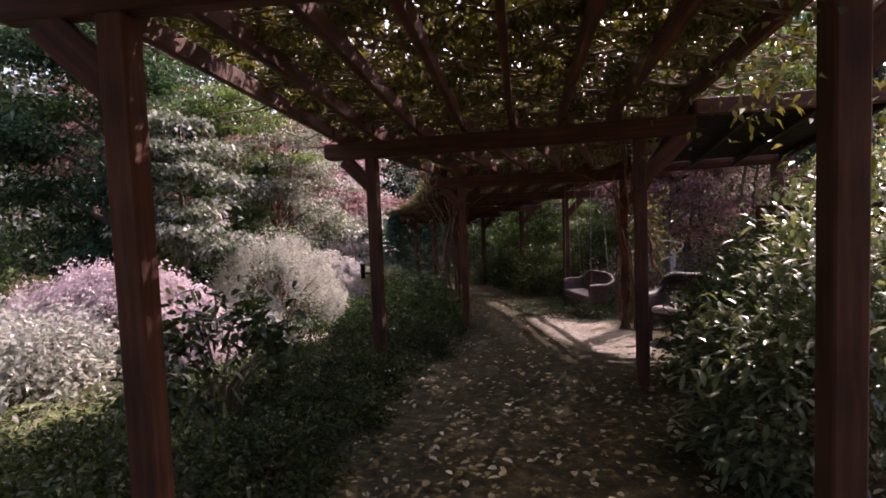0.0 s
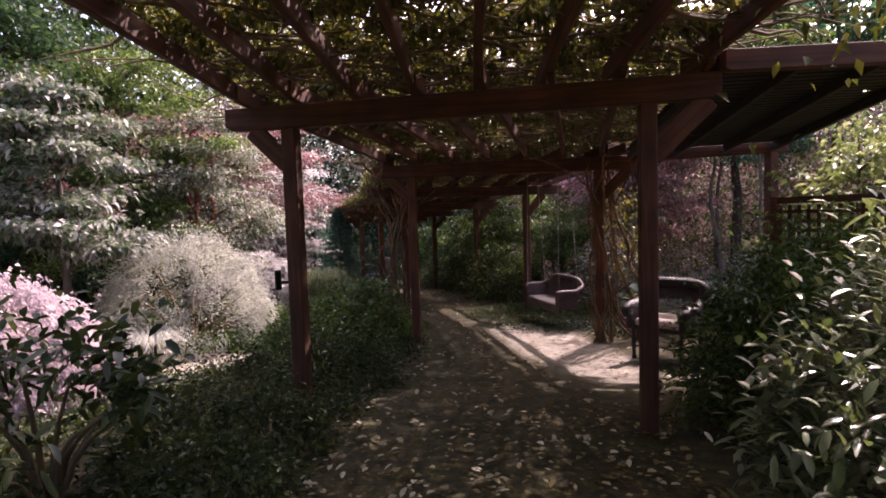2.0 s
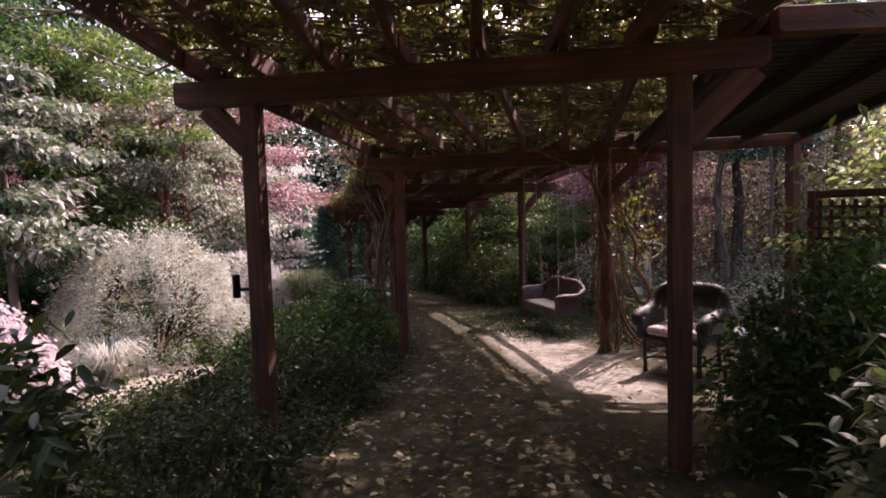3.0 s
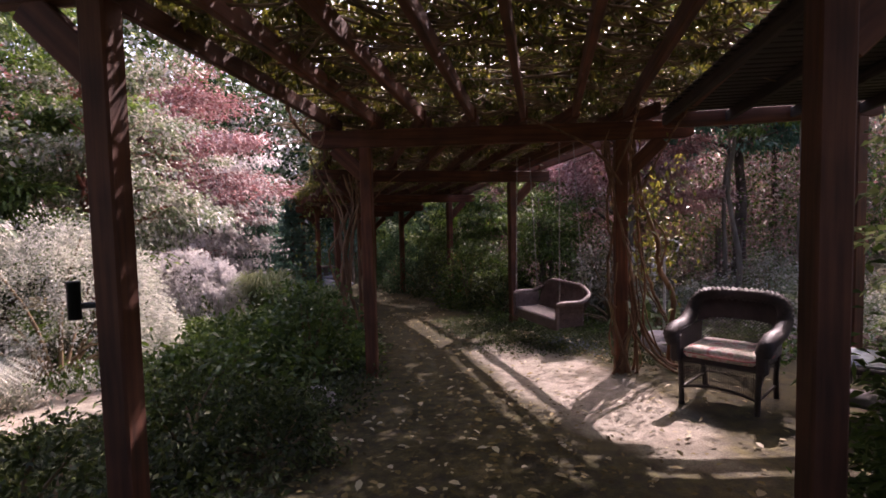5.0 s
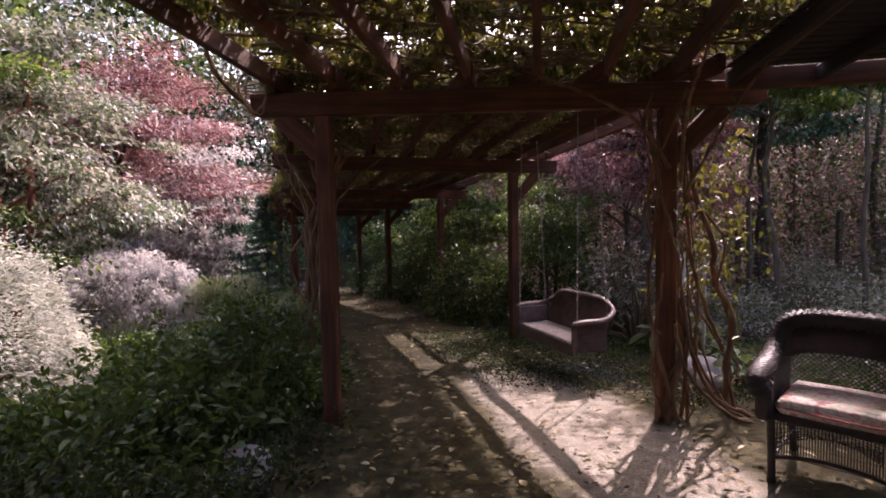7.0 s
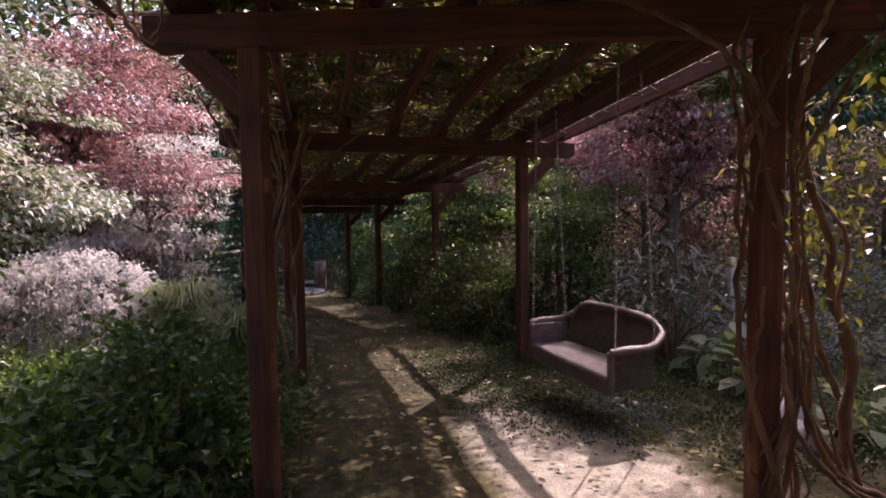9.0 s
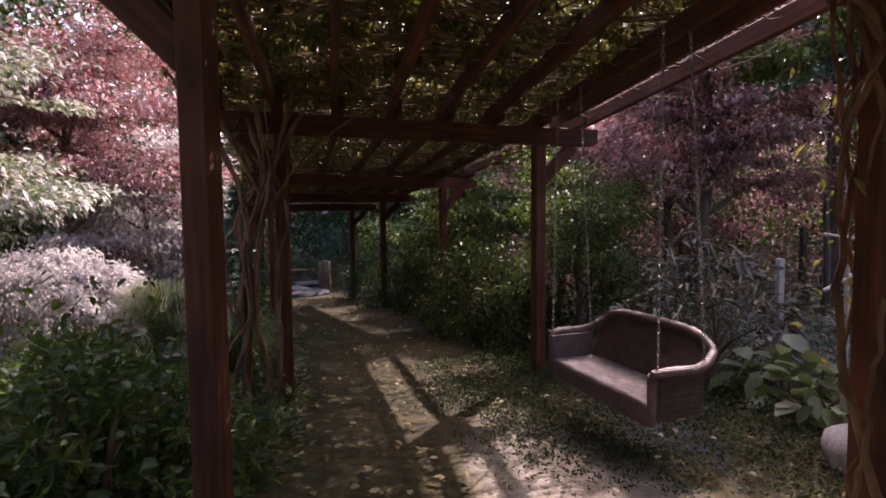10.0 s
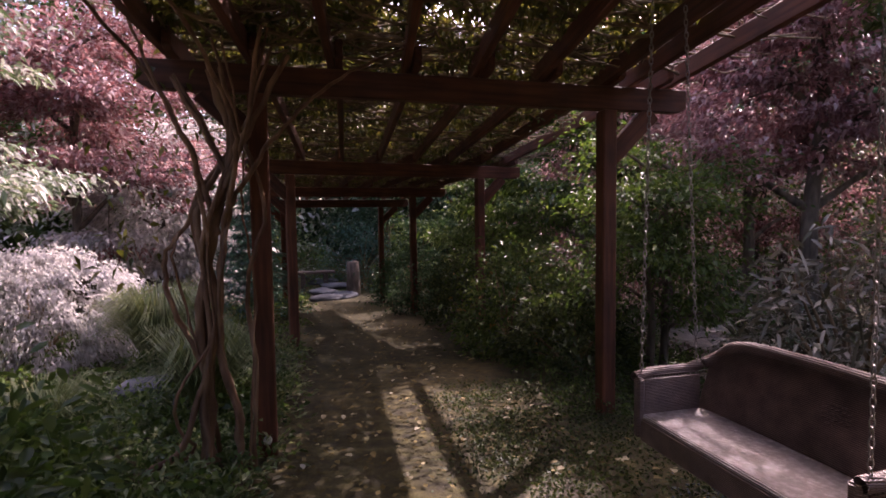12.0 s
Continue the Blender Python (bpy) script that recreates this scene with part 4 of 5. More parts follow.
def vine(x, y, label, paths, bays, per_bay, spans, seed, size, holes, extra=()):
    rng = np.random.default_rng(seed)
    root = plant("climbing_vine", x, y, label, "vine")
    o = np.array([x, y, gz(x, y)])
    thin = [([tuple(np.array(q) + rng.normal(size=3) * np.array([0.05, 0.05, 0.03])) for q in pts], r0 * 0.5, r1 * 0.6) for pts, r0, r1 in paths if len(pts) > 4]
    for pts, r0, r1 in paths + thin:
        p = smooth_path(np.array(pts) - o, 26)
        p[1:-1] += rng.normal(size=(24, 3)) * 0.006
        me = Tubes().add(p, 0.78 * np.linspace(r0, r1, 26) * (1 + 0.12 * np.sin(np.arange(26) * 1.7)), 8).mesh("stem")
        link("stem", me, VINE_BARK, root)
    P, A, t = vine_roof(rng, bays, per_bay, spans, holes)
    for cx, cy, cz, s, n in extra:
        P = np.concatenate([P, np.array([cx, cy, cz]) + rng.normal(size=(n, 3)) * s])
        A = np.concatenate([A, np.tile([0, 0, -0.5], (n, 1))])
    me = leaf_mesh("leaf_canopy", rng, P - o, A, size, size * 0.5, 0.2, jitter=0.5, flat=0.5)
    tagged(link("leaf_canopy", me, VINE_LEAF, root), "tangled green vine leaves over the rafters", kind="stuff")
    for v in t.v:
        v -= o
    tagged(link("twig_tangle", t.mesh("twig_tangle"), TWIG, root), "thin brown tangled twigs", kind="stuff")
    return root


def helix(px, py, z0, z1, r, turns, phase, lean=(0, 0)):
    return [(px + lean[0] * u + r * math.cos(phase + turns * 2 * math.pi * u), py + lean[1] * u + r * math.sin(phase + turns * 2 * math.pi * u), z0 + (z1 - z0) * u) for u in np.linspace(0, 1, 12)]


RX, RY = RIGHT[3]
RZ = gz(RX, RY)
right_paths = [(helix(RX, RY, RZ - 0.05, RZ + 2.6, 0.12 + 0.012 * k, tn, ph), 0.026 - 0.002 * k, 0.014) for k, (tn, ph) in enumerate([(0.8, 4.0), (-0.9, 5.0), (1.3, 3.4), (-0.6, 0.2), (0.5, 5.6)])]
right_paths += [
    ([(4.28, 8.62, RZ - 0.1), (4.27, 8.62, RZ + 0.3), (4.33, 8.64, RZ + 0.75), (4.12, 8.6, RZ + 1.1), (4.08, 8.6, RZ + 1.45), (3.9, 8.6, RZ + 1.9), (3.78, 8.56, RZ + 2.55)], 0.045, 0.022),
    ([(4.26, 8.66, RZ + 0.5), (4.02, 8.62, RZ + 0.95), (3.9, 8.62, RZ + 1.35), (3.82, 8.6, RZ + 2.0), (3.74, 8.6, RZ + 2.55)], 0.024, 0.014),
    ([(RX + 0.05, RY - 0.12, RZ + 1.0), (RX + 0.14, RY - 0.12, RZ + 0.6), (RX + 0.34, RY - 0.1, RZ + 0.22), (4.2, 8.4, RZ + 0.06), (4.45, 8.3, RZ - 0.03)], 0.02, 0.024),
    ([(RX - 0.02, RY - 0.14, RZ + 0.8), (RX + 0.1, RY - 0.15, RZ + 0.4), (RX + 0.4, RY - 0.2, RZ + 0.08), (4.3, 8.2, RZ - 0.02)], 0.016, 0.022),
    ([(RX + 0.1, RY - 0.08, RZ + 1.5), (RX + 0.25, RY - 0.06, RZ + 1.05), (RX + 0.22, RY - 0.08, RZ + 0.55), (RX + 0.5, RY - 0.1, RZ + 0.1), (4.4, 8.45, RZ - 0.03)], 0.014, 0.02),
    ([(RX - 0.1, RY - 0.1, RZ + 1.2), (RX - 0.16, RY - 0.1, RZ + 0.7), (RX - 0.17, RY - 0.08, RZ + 0.35), (RX - 0.05, RY - 0.12, RZ - 0.03)], 0.012, 0.014),
    ([(RX - 0.05, RY - 0.1, RZ + 2.0), (RX - 0.3, RY - 0.05, RZ + 2.35), (RX - 0.75, RY + 0.1, RZ + 2.62), (RX - 1.3, RY + 0.35, RZ + 2.86)], 0.022, 0.012),
    ([(RX + 0.05, RY - 0.1, RZ + 1.9), (RX - 0.1, RY - 0.35, RZ + 2.35), (RX - 0.35, RY - 0.9, RZ + 2.75)], 0.02, 0.012),
    ([(0.95, 8.9, 2.62), (0.5, 8.75, 2.62), (0.28, 8.8, 2.45), (0.3, 8.95, 2.2), (0.45, 9.1, 2.04)], 0.026, 0.018),
    ([(0.75, 9.35, 2.32), (0.55, 9.38, 2.38), (0.4, 9.36, 2.26), (0.42, 9.34, 2.1), (0.52, 9.36, 2.02), (0.6, 9.36, 2.14)], 0.018, 0.014),
    ([(RX + 0.08, RY - 0.1, RZ + 1.8), (RX + 0.3, RY - 0.25, RZ + 2.3), (RX + 0.35, RY - 0.7, RZ + 2.8)], 0.018, 0.01),
]
vine(RX + 0.1, RY, "old climbing vine twisted round the post", right_paths, (0, 1, 2), 42000, {2: (0.0, 0.97), 1: (0.0, 0.98)}, 201, 0.07, 120,
     [(4.4, 8.9, RZ + 1.4, 0.2, 160), (3.75, 8.5, RZ + 1.75, 0.16, 60), (1.85, 1.95, 2.3, 0.3, 260), (2.3, 3.2, 2.45, 0.3, 260), (4.15, 8.75, RZ + 1.1, 0.18, 130), (4.1, 8.75, RZ + 2.0, 0.22, 160)])

LX, LY = LEFT[4]
LZ = gz(LX, LY)
BX, BY = LX - 0.36, LY - 0.28
left_paths = [
    ([(BX, BY, LZ - 0.1), (BX + 0.06, BY, LZ + 0.45), (BX + 0.02, BY, LZ + 1.0), (BX + 0.1, BY, LZ + 1.5), (BX + 0.22, BY + 0.1, LZ + 2.1), (BX + 0.1, BY + 0.1, LZ + 2.6)], 0.055, 0.03),
    ([(BX + 0.08, BY + 0.05, LZ - 0.1), (BX + 0.04, BY - 0.04, LZ + 0.5), (BX + 0.12, BY, LZ + 1.1), (BX + 0.03, BY, LZ + 1.7), (BX + 0.3, BY + 0.15, LZ + 2.2), (BX + 0.6, BY + 0.1, LZ + 2.7)], 0.045, 0.022),
    ([(BX + 0.2, BY + 0.05, LZ - 0.1), (BX + 0.24, BY, LZ + 0.35), (BX + 0.14, BY, LZ + 0.8), (BX + 0.16, BY, LZ + 1.35), (BX + 0.2, BY + 0.05, LZ + 1.9), (BX - 0.12, BY + 0.1, LZ + 2.55)], 0.04, 0.02),
    ([(BX - 0.28, BY - 0.12, LZ + 0.12), (BX - 0.12, BY - 0.1, LZ + 0.2), (BX + 0.0, BY - 0.06, LZ + 0.5), (BX + 0.1, BY - 0.04, LZ + 0.95), (BX + 0.06, BY - 0.02, LZ + 1.5), (BX + 0.3, BY, LZ + 2.1), (BX + 0.5, BY - 0.3, LZ + 2.75)], 0.03, 0.018),
    ([(BX + 0.02, BY, LZ + 0.75), (BX - 0.12, BY - 0.04, LZ + 1.1), (BX - 0.16, BY - 0.04, LZ + 1.4), (BX - 0.04, BY, LZ + 1.62), (BX + 0.06, BY, LZ + 1.8)], 0.022, 0.018),
    ([(BX + 0.3, BY + 0.06, LZ - 0.1), (BX + 0.34, BY + 0.05, LZ + 0.6), (BX + 0.3, BY + 0.06, LZ + 1.2), (BX + 0.42, BY + 0.08, LZ + 1.7), (BX + 0.32, BY + 0.1, LZ + 2.1), (BX + 0.2, BY - 0.2, LZ + 2.7)], 0.022, 0.014),
    ([(BX + 0.15, BY, LZ + 1.55), (BX - 0.02, BY + 0.05, LZ + 2.1), (BX - 0.28, BY + 0.1, LZ + 2.6), (BX - 0.4, BY - 0.5, LZ + 2.85)], 0.028, 0.014),
    ([(BX + 0.18, BY, LZ + 1.6), (BX + 0.3, BY - 0.1, LZ + 2.1), (BX + 0.25, BY - 0.5, LZ + 2.5), (BX + 0.1, BY - 1.2, LZ + 2.85)], 0.024, 0.012),
    ([(BX + 0.2, BY, LZ + 1.7), (BX + 0.5, BY, LZ + 2.15), (BX + 0.9, BY + 0.1, LZ + 2.55), (BX + 1.6, BY + 0.15, LZ + 2.9)], 0.022, 0.01),
    ([(BX + 0.1, BY - 0.05, LZ + 1.5), (BX + 0.05, BY - 0.1, LZ + 2.0), (BX - 0.1, BY - 0.2, LZ + 2.4), (BX - 0.25, BY - 0.3, LZ + 2.9)], 0.02, 0.01),
]
vine(BX, BY, "thick old vine trunk climbing the pergola", left_paths, (3, 4, 5, 6), 37000, {3: (0.02, 0.87), 4: (0.0, 0.845)}, 202, 0.072, 80,
     [(BX - 0.1, BY + 0.1, LZ + 2.4, 0.14, 30), (BX - 0.35, BY - 0.1, LZ + 1.5, 0.12, 30), (BX - 0.4, BY + 0.3, LZ + 2.0, 0.2, 40)])


# ---- wicker seats ----
def ribbed(pts, r, n, ribs, sides=10):
    p = smooth_path(pts, n)
    return Tubes().add(p, r * (1 + ribs * np.cos(np.arange(n) * math.pi)), sides)


def strand_panel(fn, nu, nv, r=0.0035, diagonal=True):
    """Woven strands over the surface fn(u, v), u and v from 0 to 1."""
    t = Tubes()
    if diagonal:
        for k in range(-nv, nu + 1):
            for s in (1, -1):
                pts = []
                for w in np.linspace(0, 1, 12):
                    u = (k + nv * (w if s > 0 else 1 - w)) / nu
                    if 0 <= u <= 1:
                        pts.append(fn(u, w))
                if len(pts) > 1:
                    t.add(pts, r, 4)
    else:
        for k in range(nu + 1):
            t.add([fn(k / nu, w) for w in np.linspace(0, 1, 6)], r, 4)
        for k in range(nv + 1):
            t.add([fn(w, k / nv) for w in np.linspace(0, 1, 14)], r, 4)
    return t


def wicker_chair(x, y, turn):
    root = tagged(empty("wicker_armchair", x, y, gz(x, y) + 0.008, turn), "dark woven wicker armchair with rolled arms", "chair")
    W, D = 0.31, 0.28
    for sx, sy in ((-1, -1), (1, -1), (-1, 1), (1, 1)):
        h = 0.60 if sy < 0 else 0.42
        ln = [(sx * (W - 0.02), sy * (D - 0.02) + (0.06 if sy > 0 else 0), -0.02), (sx * (W - 0.015), sy * (D - 0.02), 0.2), (sx * W, sy * (D - 0.02), h)]
        leg = link("leg", ribbed(ln, 0.022, 30, 0.05, 8).mesh("leg"), DARK_WICKER, root)
        link("foot", Tubes().add([np.array(ln[0]), np.array(ln[0]) + (0, 0, 0.03)], 0.027, 8).mesh("foot"), BLACK, leg)

    def roll_path():
        right = [(W + 0.03, -D - 0.03, 0.53), (W + 0.05, -D - 0.05, 0.585), (W + 0.055, -D + 0.05, 0.62), (W + 0.06, -0.02, 0.635), (W + 0.06, 0.16, 0.70), (W + 0.05, 0.24, 0.79), (W - 0.0, 0.28, 0.86), (W - 0.1, 0.30, 0.885), (0.08, 0.31, 0.89)]
        return right + [(-a, b, c) for a, b, c in right[::-1]]

    link("arm_roll", ribbed(roll_path(), 0.056, 112, 0.17).mesh("arm_roll"), DARK_WICKER, root, "thick ribbed rolled wicker edge")

    def back(u, v):
        a = (u - 0.5) * 2
        top = 0.88 - 0.13 * abs(a) ** 5
        return (a * (W + 0.03), 0.295 - 0.06 * abs(a) ** 3, 0.42 + (top - 0.42) * v)

    link("back_weave", strand_panel(lambda u, v: back(u, v * 0.56), 22, 9).mesh("back_weave"), DARK_WICKER, root, "open diagonal wicker lattice")
    bm = bmesh.new()
    grid = [[bm.verts.new(back(i / 16, 0.54 + 0.46 * j / 4)) for j in range(5)] for i in range(17)]
    for i in range(16):
        for j in range(4):
            bm.faces.new((grid[i][j], grid[i + 1][j], grid[i + 1][j + 1], grid[i][j + 1]))
    bmesh.ops.solidify(bm, geom=bm.faces[:], thickness=0.018)
    part("back_panel", bm, DARK_WICKER, root)
    for s in (-1, 1):
        bm = box_bm(0.03, 2 * D - 0.02, 0.22, (s * (W + 0.012), 0, 0.52))
        part("side_panel", bm, DARK_WICKER, root)
        bm = box_bm(0.085, 0.075, 0.25, (s * (W + 0.02), -D - 0.012, 0.48), 0.02)
        part("arm_front", bm, DARK_WICKER, root)
        link("side_skirt", strand_panel(lambda u, v, s=s: (s * W, (u - 0.5) * 2 * (D - 0.03), 0.40 - (0.06 + 0.1 * abs(2 * u - 1) ** 2) * v), 16, 4, 0.003, False).mesh("side_skirt"), DARK_WICKER, root)
        link("stretcher", Tubes().add([(s * (W - 0.02), -D, 0.13), (s * (W - 0.02), D, 0.13)], 0.011, 6).mesh("stretcher"), DARK_WICKER, root)
    part("seat", box_bm(2 * W, 2 * D - 0.02, 0.045, (0, 0, 0.375), 0.01), DARK_WICKER, root)
    link("apron", strand_panel(lambda u, v: ((u - 0.5) * 2 * (W - 0.03), -D + 0.01, 0.37 - (0.06 + 0.13 * abs(2 * u - 1) ** 2.2) * v), 34, 6, 0.0035, False).mesh("apron"), DARK_WICKER, root, "arched woven wicker apron")
    link("lower_arch", ribbed([(-W + 0.03, -D, 0.14), (-0.15, -D, 0.17), (0, -D, 0.18), (0.15, -D, 0.17), (W - 0.03, -D, 0.14)], 0.012, 40, 0.08, 7).mesh("lower_arch"), DARK_WICKER, root)
    link("lower_weave", strand_panel(lambda u, v: ((u - 0.5) * 2 * (W - 0.04), -D + 0.02, 0.15 + 0.16 * v), 40, 2, 0.003, False).mesh("lower_weave"), DARK_WICKER, root)
    m = root.matrix_basis
    bm = box_bm(0.56, 0.52, 0.085, (0, 0, 0), 0.03)
    rim = Tubes().add(smooth_path([(-0.265, -0.255, 0), (0.265, -0.255, 0), (0.272, 0.25, 0), (-0.272, 0.25, 0), (-0.265, -0.255, 0)], 40), 0.006, 6).mesh("piping")
    bmesh.ops.subdivide_edges(bm, edges=bm.edges[:], cuts=2, use_grid_fill=True)
    for v in bm.verts:
        v.co.z *= 1 + 0.15 * (1 - (v.co.x / 0.3) ** 2)
        v.co.x += 0.006 * noise.noise(v.co * 9)
    for f in bm.faces:
        f.smooth = True
    cushion = part("seat_cushion", bm, CLOTH, None, "", m @ Matrix.Translation((0, -0.025, 0.4435)))
    link("piping", rim, plain("piping_cloth", (0.3, 0.08, 0.08), 0.9), cushion)
    tagged(cushion, "faded floral seat cushion on the wicker armchair", "cushion")
    return root


wicker_chair(3.9, 7.32, -58)


def wicker_table(x, y, turn):
    root = tagged(empty("wicker_side_table", x, y, gz(x, y) + 0.008, turn), "dark wicker side table with woven skirt", "table")
    W, D, H = 0.27, 0.25, 0.44
    for sx in (-1, 1):
        for sy in (-1, 1):
            link("leg", ribbed([(sx * (W + 0.0), sy * D, -0.02), (sx * (W - 0.02), sy * (D - 0.02), 0.2), (sx * (W - 0.02), sy * (D - 0.02), H - 0.03)], 0.02, 26, 0.05, 8).mesh("leg"), DARK_WICKER, root)
    part("tabletop", box_bm(2 * W + 0.06, 2 * D + 0.06, 0.035, (0, 0, H), 0.012), DARK_WICKER, root)
    link("rim", ribbed([(-W - 0.03, -D - 0.03, H), (W + 0.03, -D - 0.03, H), (W + 0.03, D + 0.03, H), (-W - 0.03, D + 0.03, H), (-W - 0.03, -D - 0.03, H)], 0.024, 120, 0.06, 8).mesh("rim"), DARK_WICKER, root)
    for a, b in (((-W, -D), (W, -D)), ((-W, D), (W, D)), ((-W, -D), (-W, D)), ((W, -D), (W, D))):
        link("skirt", strand_panel(lambda u, v, a=a, b=b: (a[0] + (b[0] - a[0]) * u, a[1] + (b[1] - a[1]) * u, H - 0.03 - (0.07 + 0.14 * abs(2 * u - 1) ** 2) * v), 26, 6, 0.0035, False).mesh("skirt"), DARK_WICKER, root)
    part("lower_shelf", box_bm(2 * W - 0.06, 2 * D - 0.06, 0.02, (0, 0, 0.15), 0.005), DARK_WICKER, root)
    m = root.matrix_basis
    me = tagged(part("glass_top", box_bm(2 * W + 0.05, 2 * D + 0.05, 0.008, (0, 0, 0), 0.002), plain("pale_glass", (0.22, 0.26, 0.28), 0.12), None, "", m @ Matrix.Translation((0, 0, H + 0.0295))), "pale blue-grey glass sheet on the wicker table", "table top")
    return root


wicker_table(4.47, 6.66, -45)


def chain(name, p, q, parent, inv):
    """Oval links, turned by a quarter from one to the next."""
    p, q = Vector(p), Vector(q)
    n = int((q - p).length / 0.034)
    t = Tubes()
    d = (q - p).normalized()
    a = d.cross(Vector((0.3, 1, 0.1))).normalized()
    b = d.cross(a)
    for i in range(n):
        c = p + d * (i + 0.5) * 0.034
        s = a if i % 2 else b
        t.add([c + s * 0.009 * math.cos(w) + d * 0.022 * math.sin(w) for w in np.linspace(0, 2 * math.pi, 9)], 0.0032, 4)
    link(name, t.mesh(name), CHAIN, parent, "dull steel link chain", inv)


def porch_swing(x, y, turn):
    z = gz(x, y) + 0.31
    root = tagged(empty("porch_swing", x, y, z, turn), "brown woven wicker porch swing hung on chains", "swing")
    W, D = 0.58, 0.2
    part("seat", box_bm(2 * W, 2 * D, 0.05, (0, 0, 0.125), 0.012), SUNLIT_WICKER, root, "woven seat with sunlight put into its pale colour")
    part("front_apron", box_bm(2 * W, 0.03, 0.13, (0, -D + 0.005, 0.065), 0.012), BROWN_WICKER, root)

    def back(u, v):
        a = (u - 0.5) * 2
        top = 0.36 + 0.16 * (1 - abs(a) ** 7)
        bow = 0.10 * (1 - a * a)
        return (a * (W + 0.03 * v), D - 0.05 + bow * 0.6 + 0.11 * v, 0.10 + (top - 0.10) * v)

    bm = bmesh.new()
    grid = [[bm.verts.new(back(i / 28, j / 8)) for j in range(9)] for i in range(29)]
    for i in range(28):
        for j in range(8):
            bm.faces.new((grid[i][j], grid[i + 1][j], grid[i + 1][j + 1], grid[i][j + 1])).smooth = True
    bmesh.ops.solidify(bm, geom=bm.faces[:], thickness=0.022)
    rest = part("backrest", bm, BROWN_WICKER, root, "curved woven wicker back")
    motif = Tubes()
    for i in range(-2, 3):
        for j in range(-2, 3):
            if abs(i) + abs(j) < 4:
                u, v = 0.62 + 0.024 * i, 0.6 + 0.05 * j
                p = np.array(back(u, v)) + np.array([0, -0.014, 0])
                motif.add([p + np.array([-0.009, 0, 0]), p + np.array([0, -0.004, 0]), p + np.array([0.009, 0, 0])], [0.004, 0.007, 0.004], 5)
    link("woven_motif", motif.mesh("woven_motif"), BROWN_WICKER, rest, "raised diamond of woven knots")
    edge = [(-W - 0.03, -D - 0.02, 0.345), (-W - 0.05, -D + 0.12, 0.36), (-W - 0.05, D - 0.08, 0.36)] + [tuple(np.array(back(u, 1.0)) + (0, 0.01, 0.01)) for u in np.linspace(0.03, 0.97, 13)] + [(W + 0.05, D - 0.08, 0.36), (W + 0.05, -D + 0.12, 0.36), (W + 0.03, -D - 0.02, 0.345)]
    link("rolled_edge", ribbed(edge, 0.03, 240, 0.05, 8).mesh("rolled_edge"), BROWN_WICKER, root, "braided rolled wicker rim")
    for s in (-1, 1):
        def side(u, v, s=s):
            return (s * (W + 0.02), -D + u * (2 * D - 0.02), 0.05 + 0.3 * v)
        link("arm_weave", strand_panel(side, 20, 10, 0.0045, False).mesh("arm_weave"), BROWN_WICKER, root)
        part("arm_panel", box_bm(0.014, 2 * D - 0.04, 0.3, (s * (W + 0.006), 0, 0.19), 0.004), BROWN_WICKER, root)
        part("front_post", box_bm(0.05, 0.05, 0.33, (s * (W + 0.01), -D - 0.005, 0.185), 0.014), BROWN_WICKER, root)
    inv = root.matrix_basis.inverted()
    for sx, dx in ((1, 0.03), (-1, -0.03)):
        p = root.matrix_basis @ Vector((sx * (W + 0.03), -D + 0.02, 0.36))
        chain("chain", p, (p.x + 0.03, p.y + dx, gz(p.x, p.y) + 2.72), root, inv)
        q = root.matrix_basis @ Vector((sx * (W + 0.03), D - 0.02, 0.38))
        chain("chain", q, (q.x - 0.12, q.y + dx, gz(q.x, q.y) + 2.72), root, inv)


porch_swing(3.58, 10.34, -84)


# ---- small things ----
def lattice_panel(p, q, h):
    p, q = Vector(p), Vector(q)
    z = gz(*p)
    L = (q - p).length
    root = tagged(empty("lattice_panel", p.x, p.y, z, math.degrees(math.atan2(q.y - p.y, q.x - p.x))), "brown-stained square wooden garden lattice panel", "lattice")
    for x in (0.03, L - 0.03):
        part("lattice_post", box_bm(0.06, 0.06, h + 0.05, (x, 0, h / 2 - 0.02)), STAIN, root)
    for zz in (h, 0.15):
        part("rail", box_bm(L - 0.12, 0.045, 0.06, (L / 2, 0, zz - 0.03)), STAIN, root)
    n, m = int(L / 0.085), int((h - 0.2) / 0.085)
    for i in range(1, n):
        part("slat", box_bm(0.03, 0.01, h - 0.24, (i * L / n, 0.007, (h + 0.09) / 2), 0), STAIN, root)
    for j in range(1, m):
        part("slat", box_bm(L - 0.12, 0.01, 0.03, (L / 2, -0.007, 0.15 + j * (h - 0.2) / m), 0), STAIN, root)


lattice_panel((4.1, 5.9), (4.42, 4.55), 1.82)


def boulder(name, x, y, sx, sy, sz, seed, material, label, category="rock", lift=0.0, group=""):
    bm = bmesh.new()
    bmesh.ops.create_icosphere(bm, subdivisions=3, radius=1.0)
    for v in bm.verts:
        w = v.co * 1.3 + Vector((seed * 7.3, seed, 0))
        k = 1 + 0.28 * noise.noise(w) + 0.1 * noise.noise(w * 3)
        c = v.co * k
        v.co = Vector((c.x * sx, c.y * sy, max(-0.4, min(0.75, c.z)) * sz))
    for f in bm.faces:
        f.smooth = True
    return tagged(part(name, bm, material, None, "", pose(x, y, gz(x, y) + sz * 0.3 + lift, 0, 0, seed * 40)), label, category, group)


boulder("boulder", 4.72, 9.45, 0.3, 0.2, 0.2, 1, BOULDER, "grey rounded boulder among the ground cover")
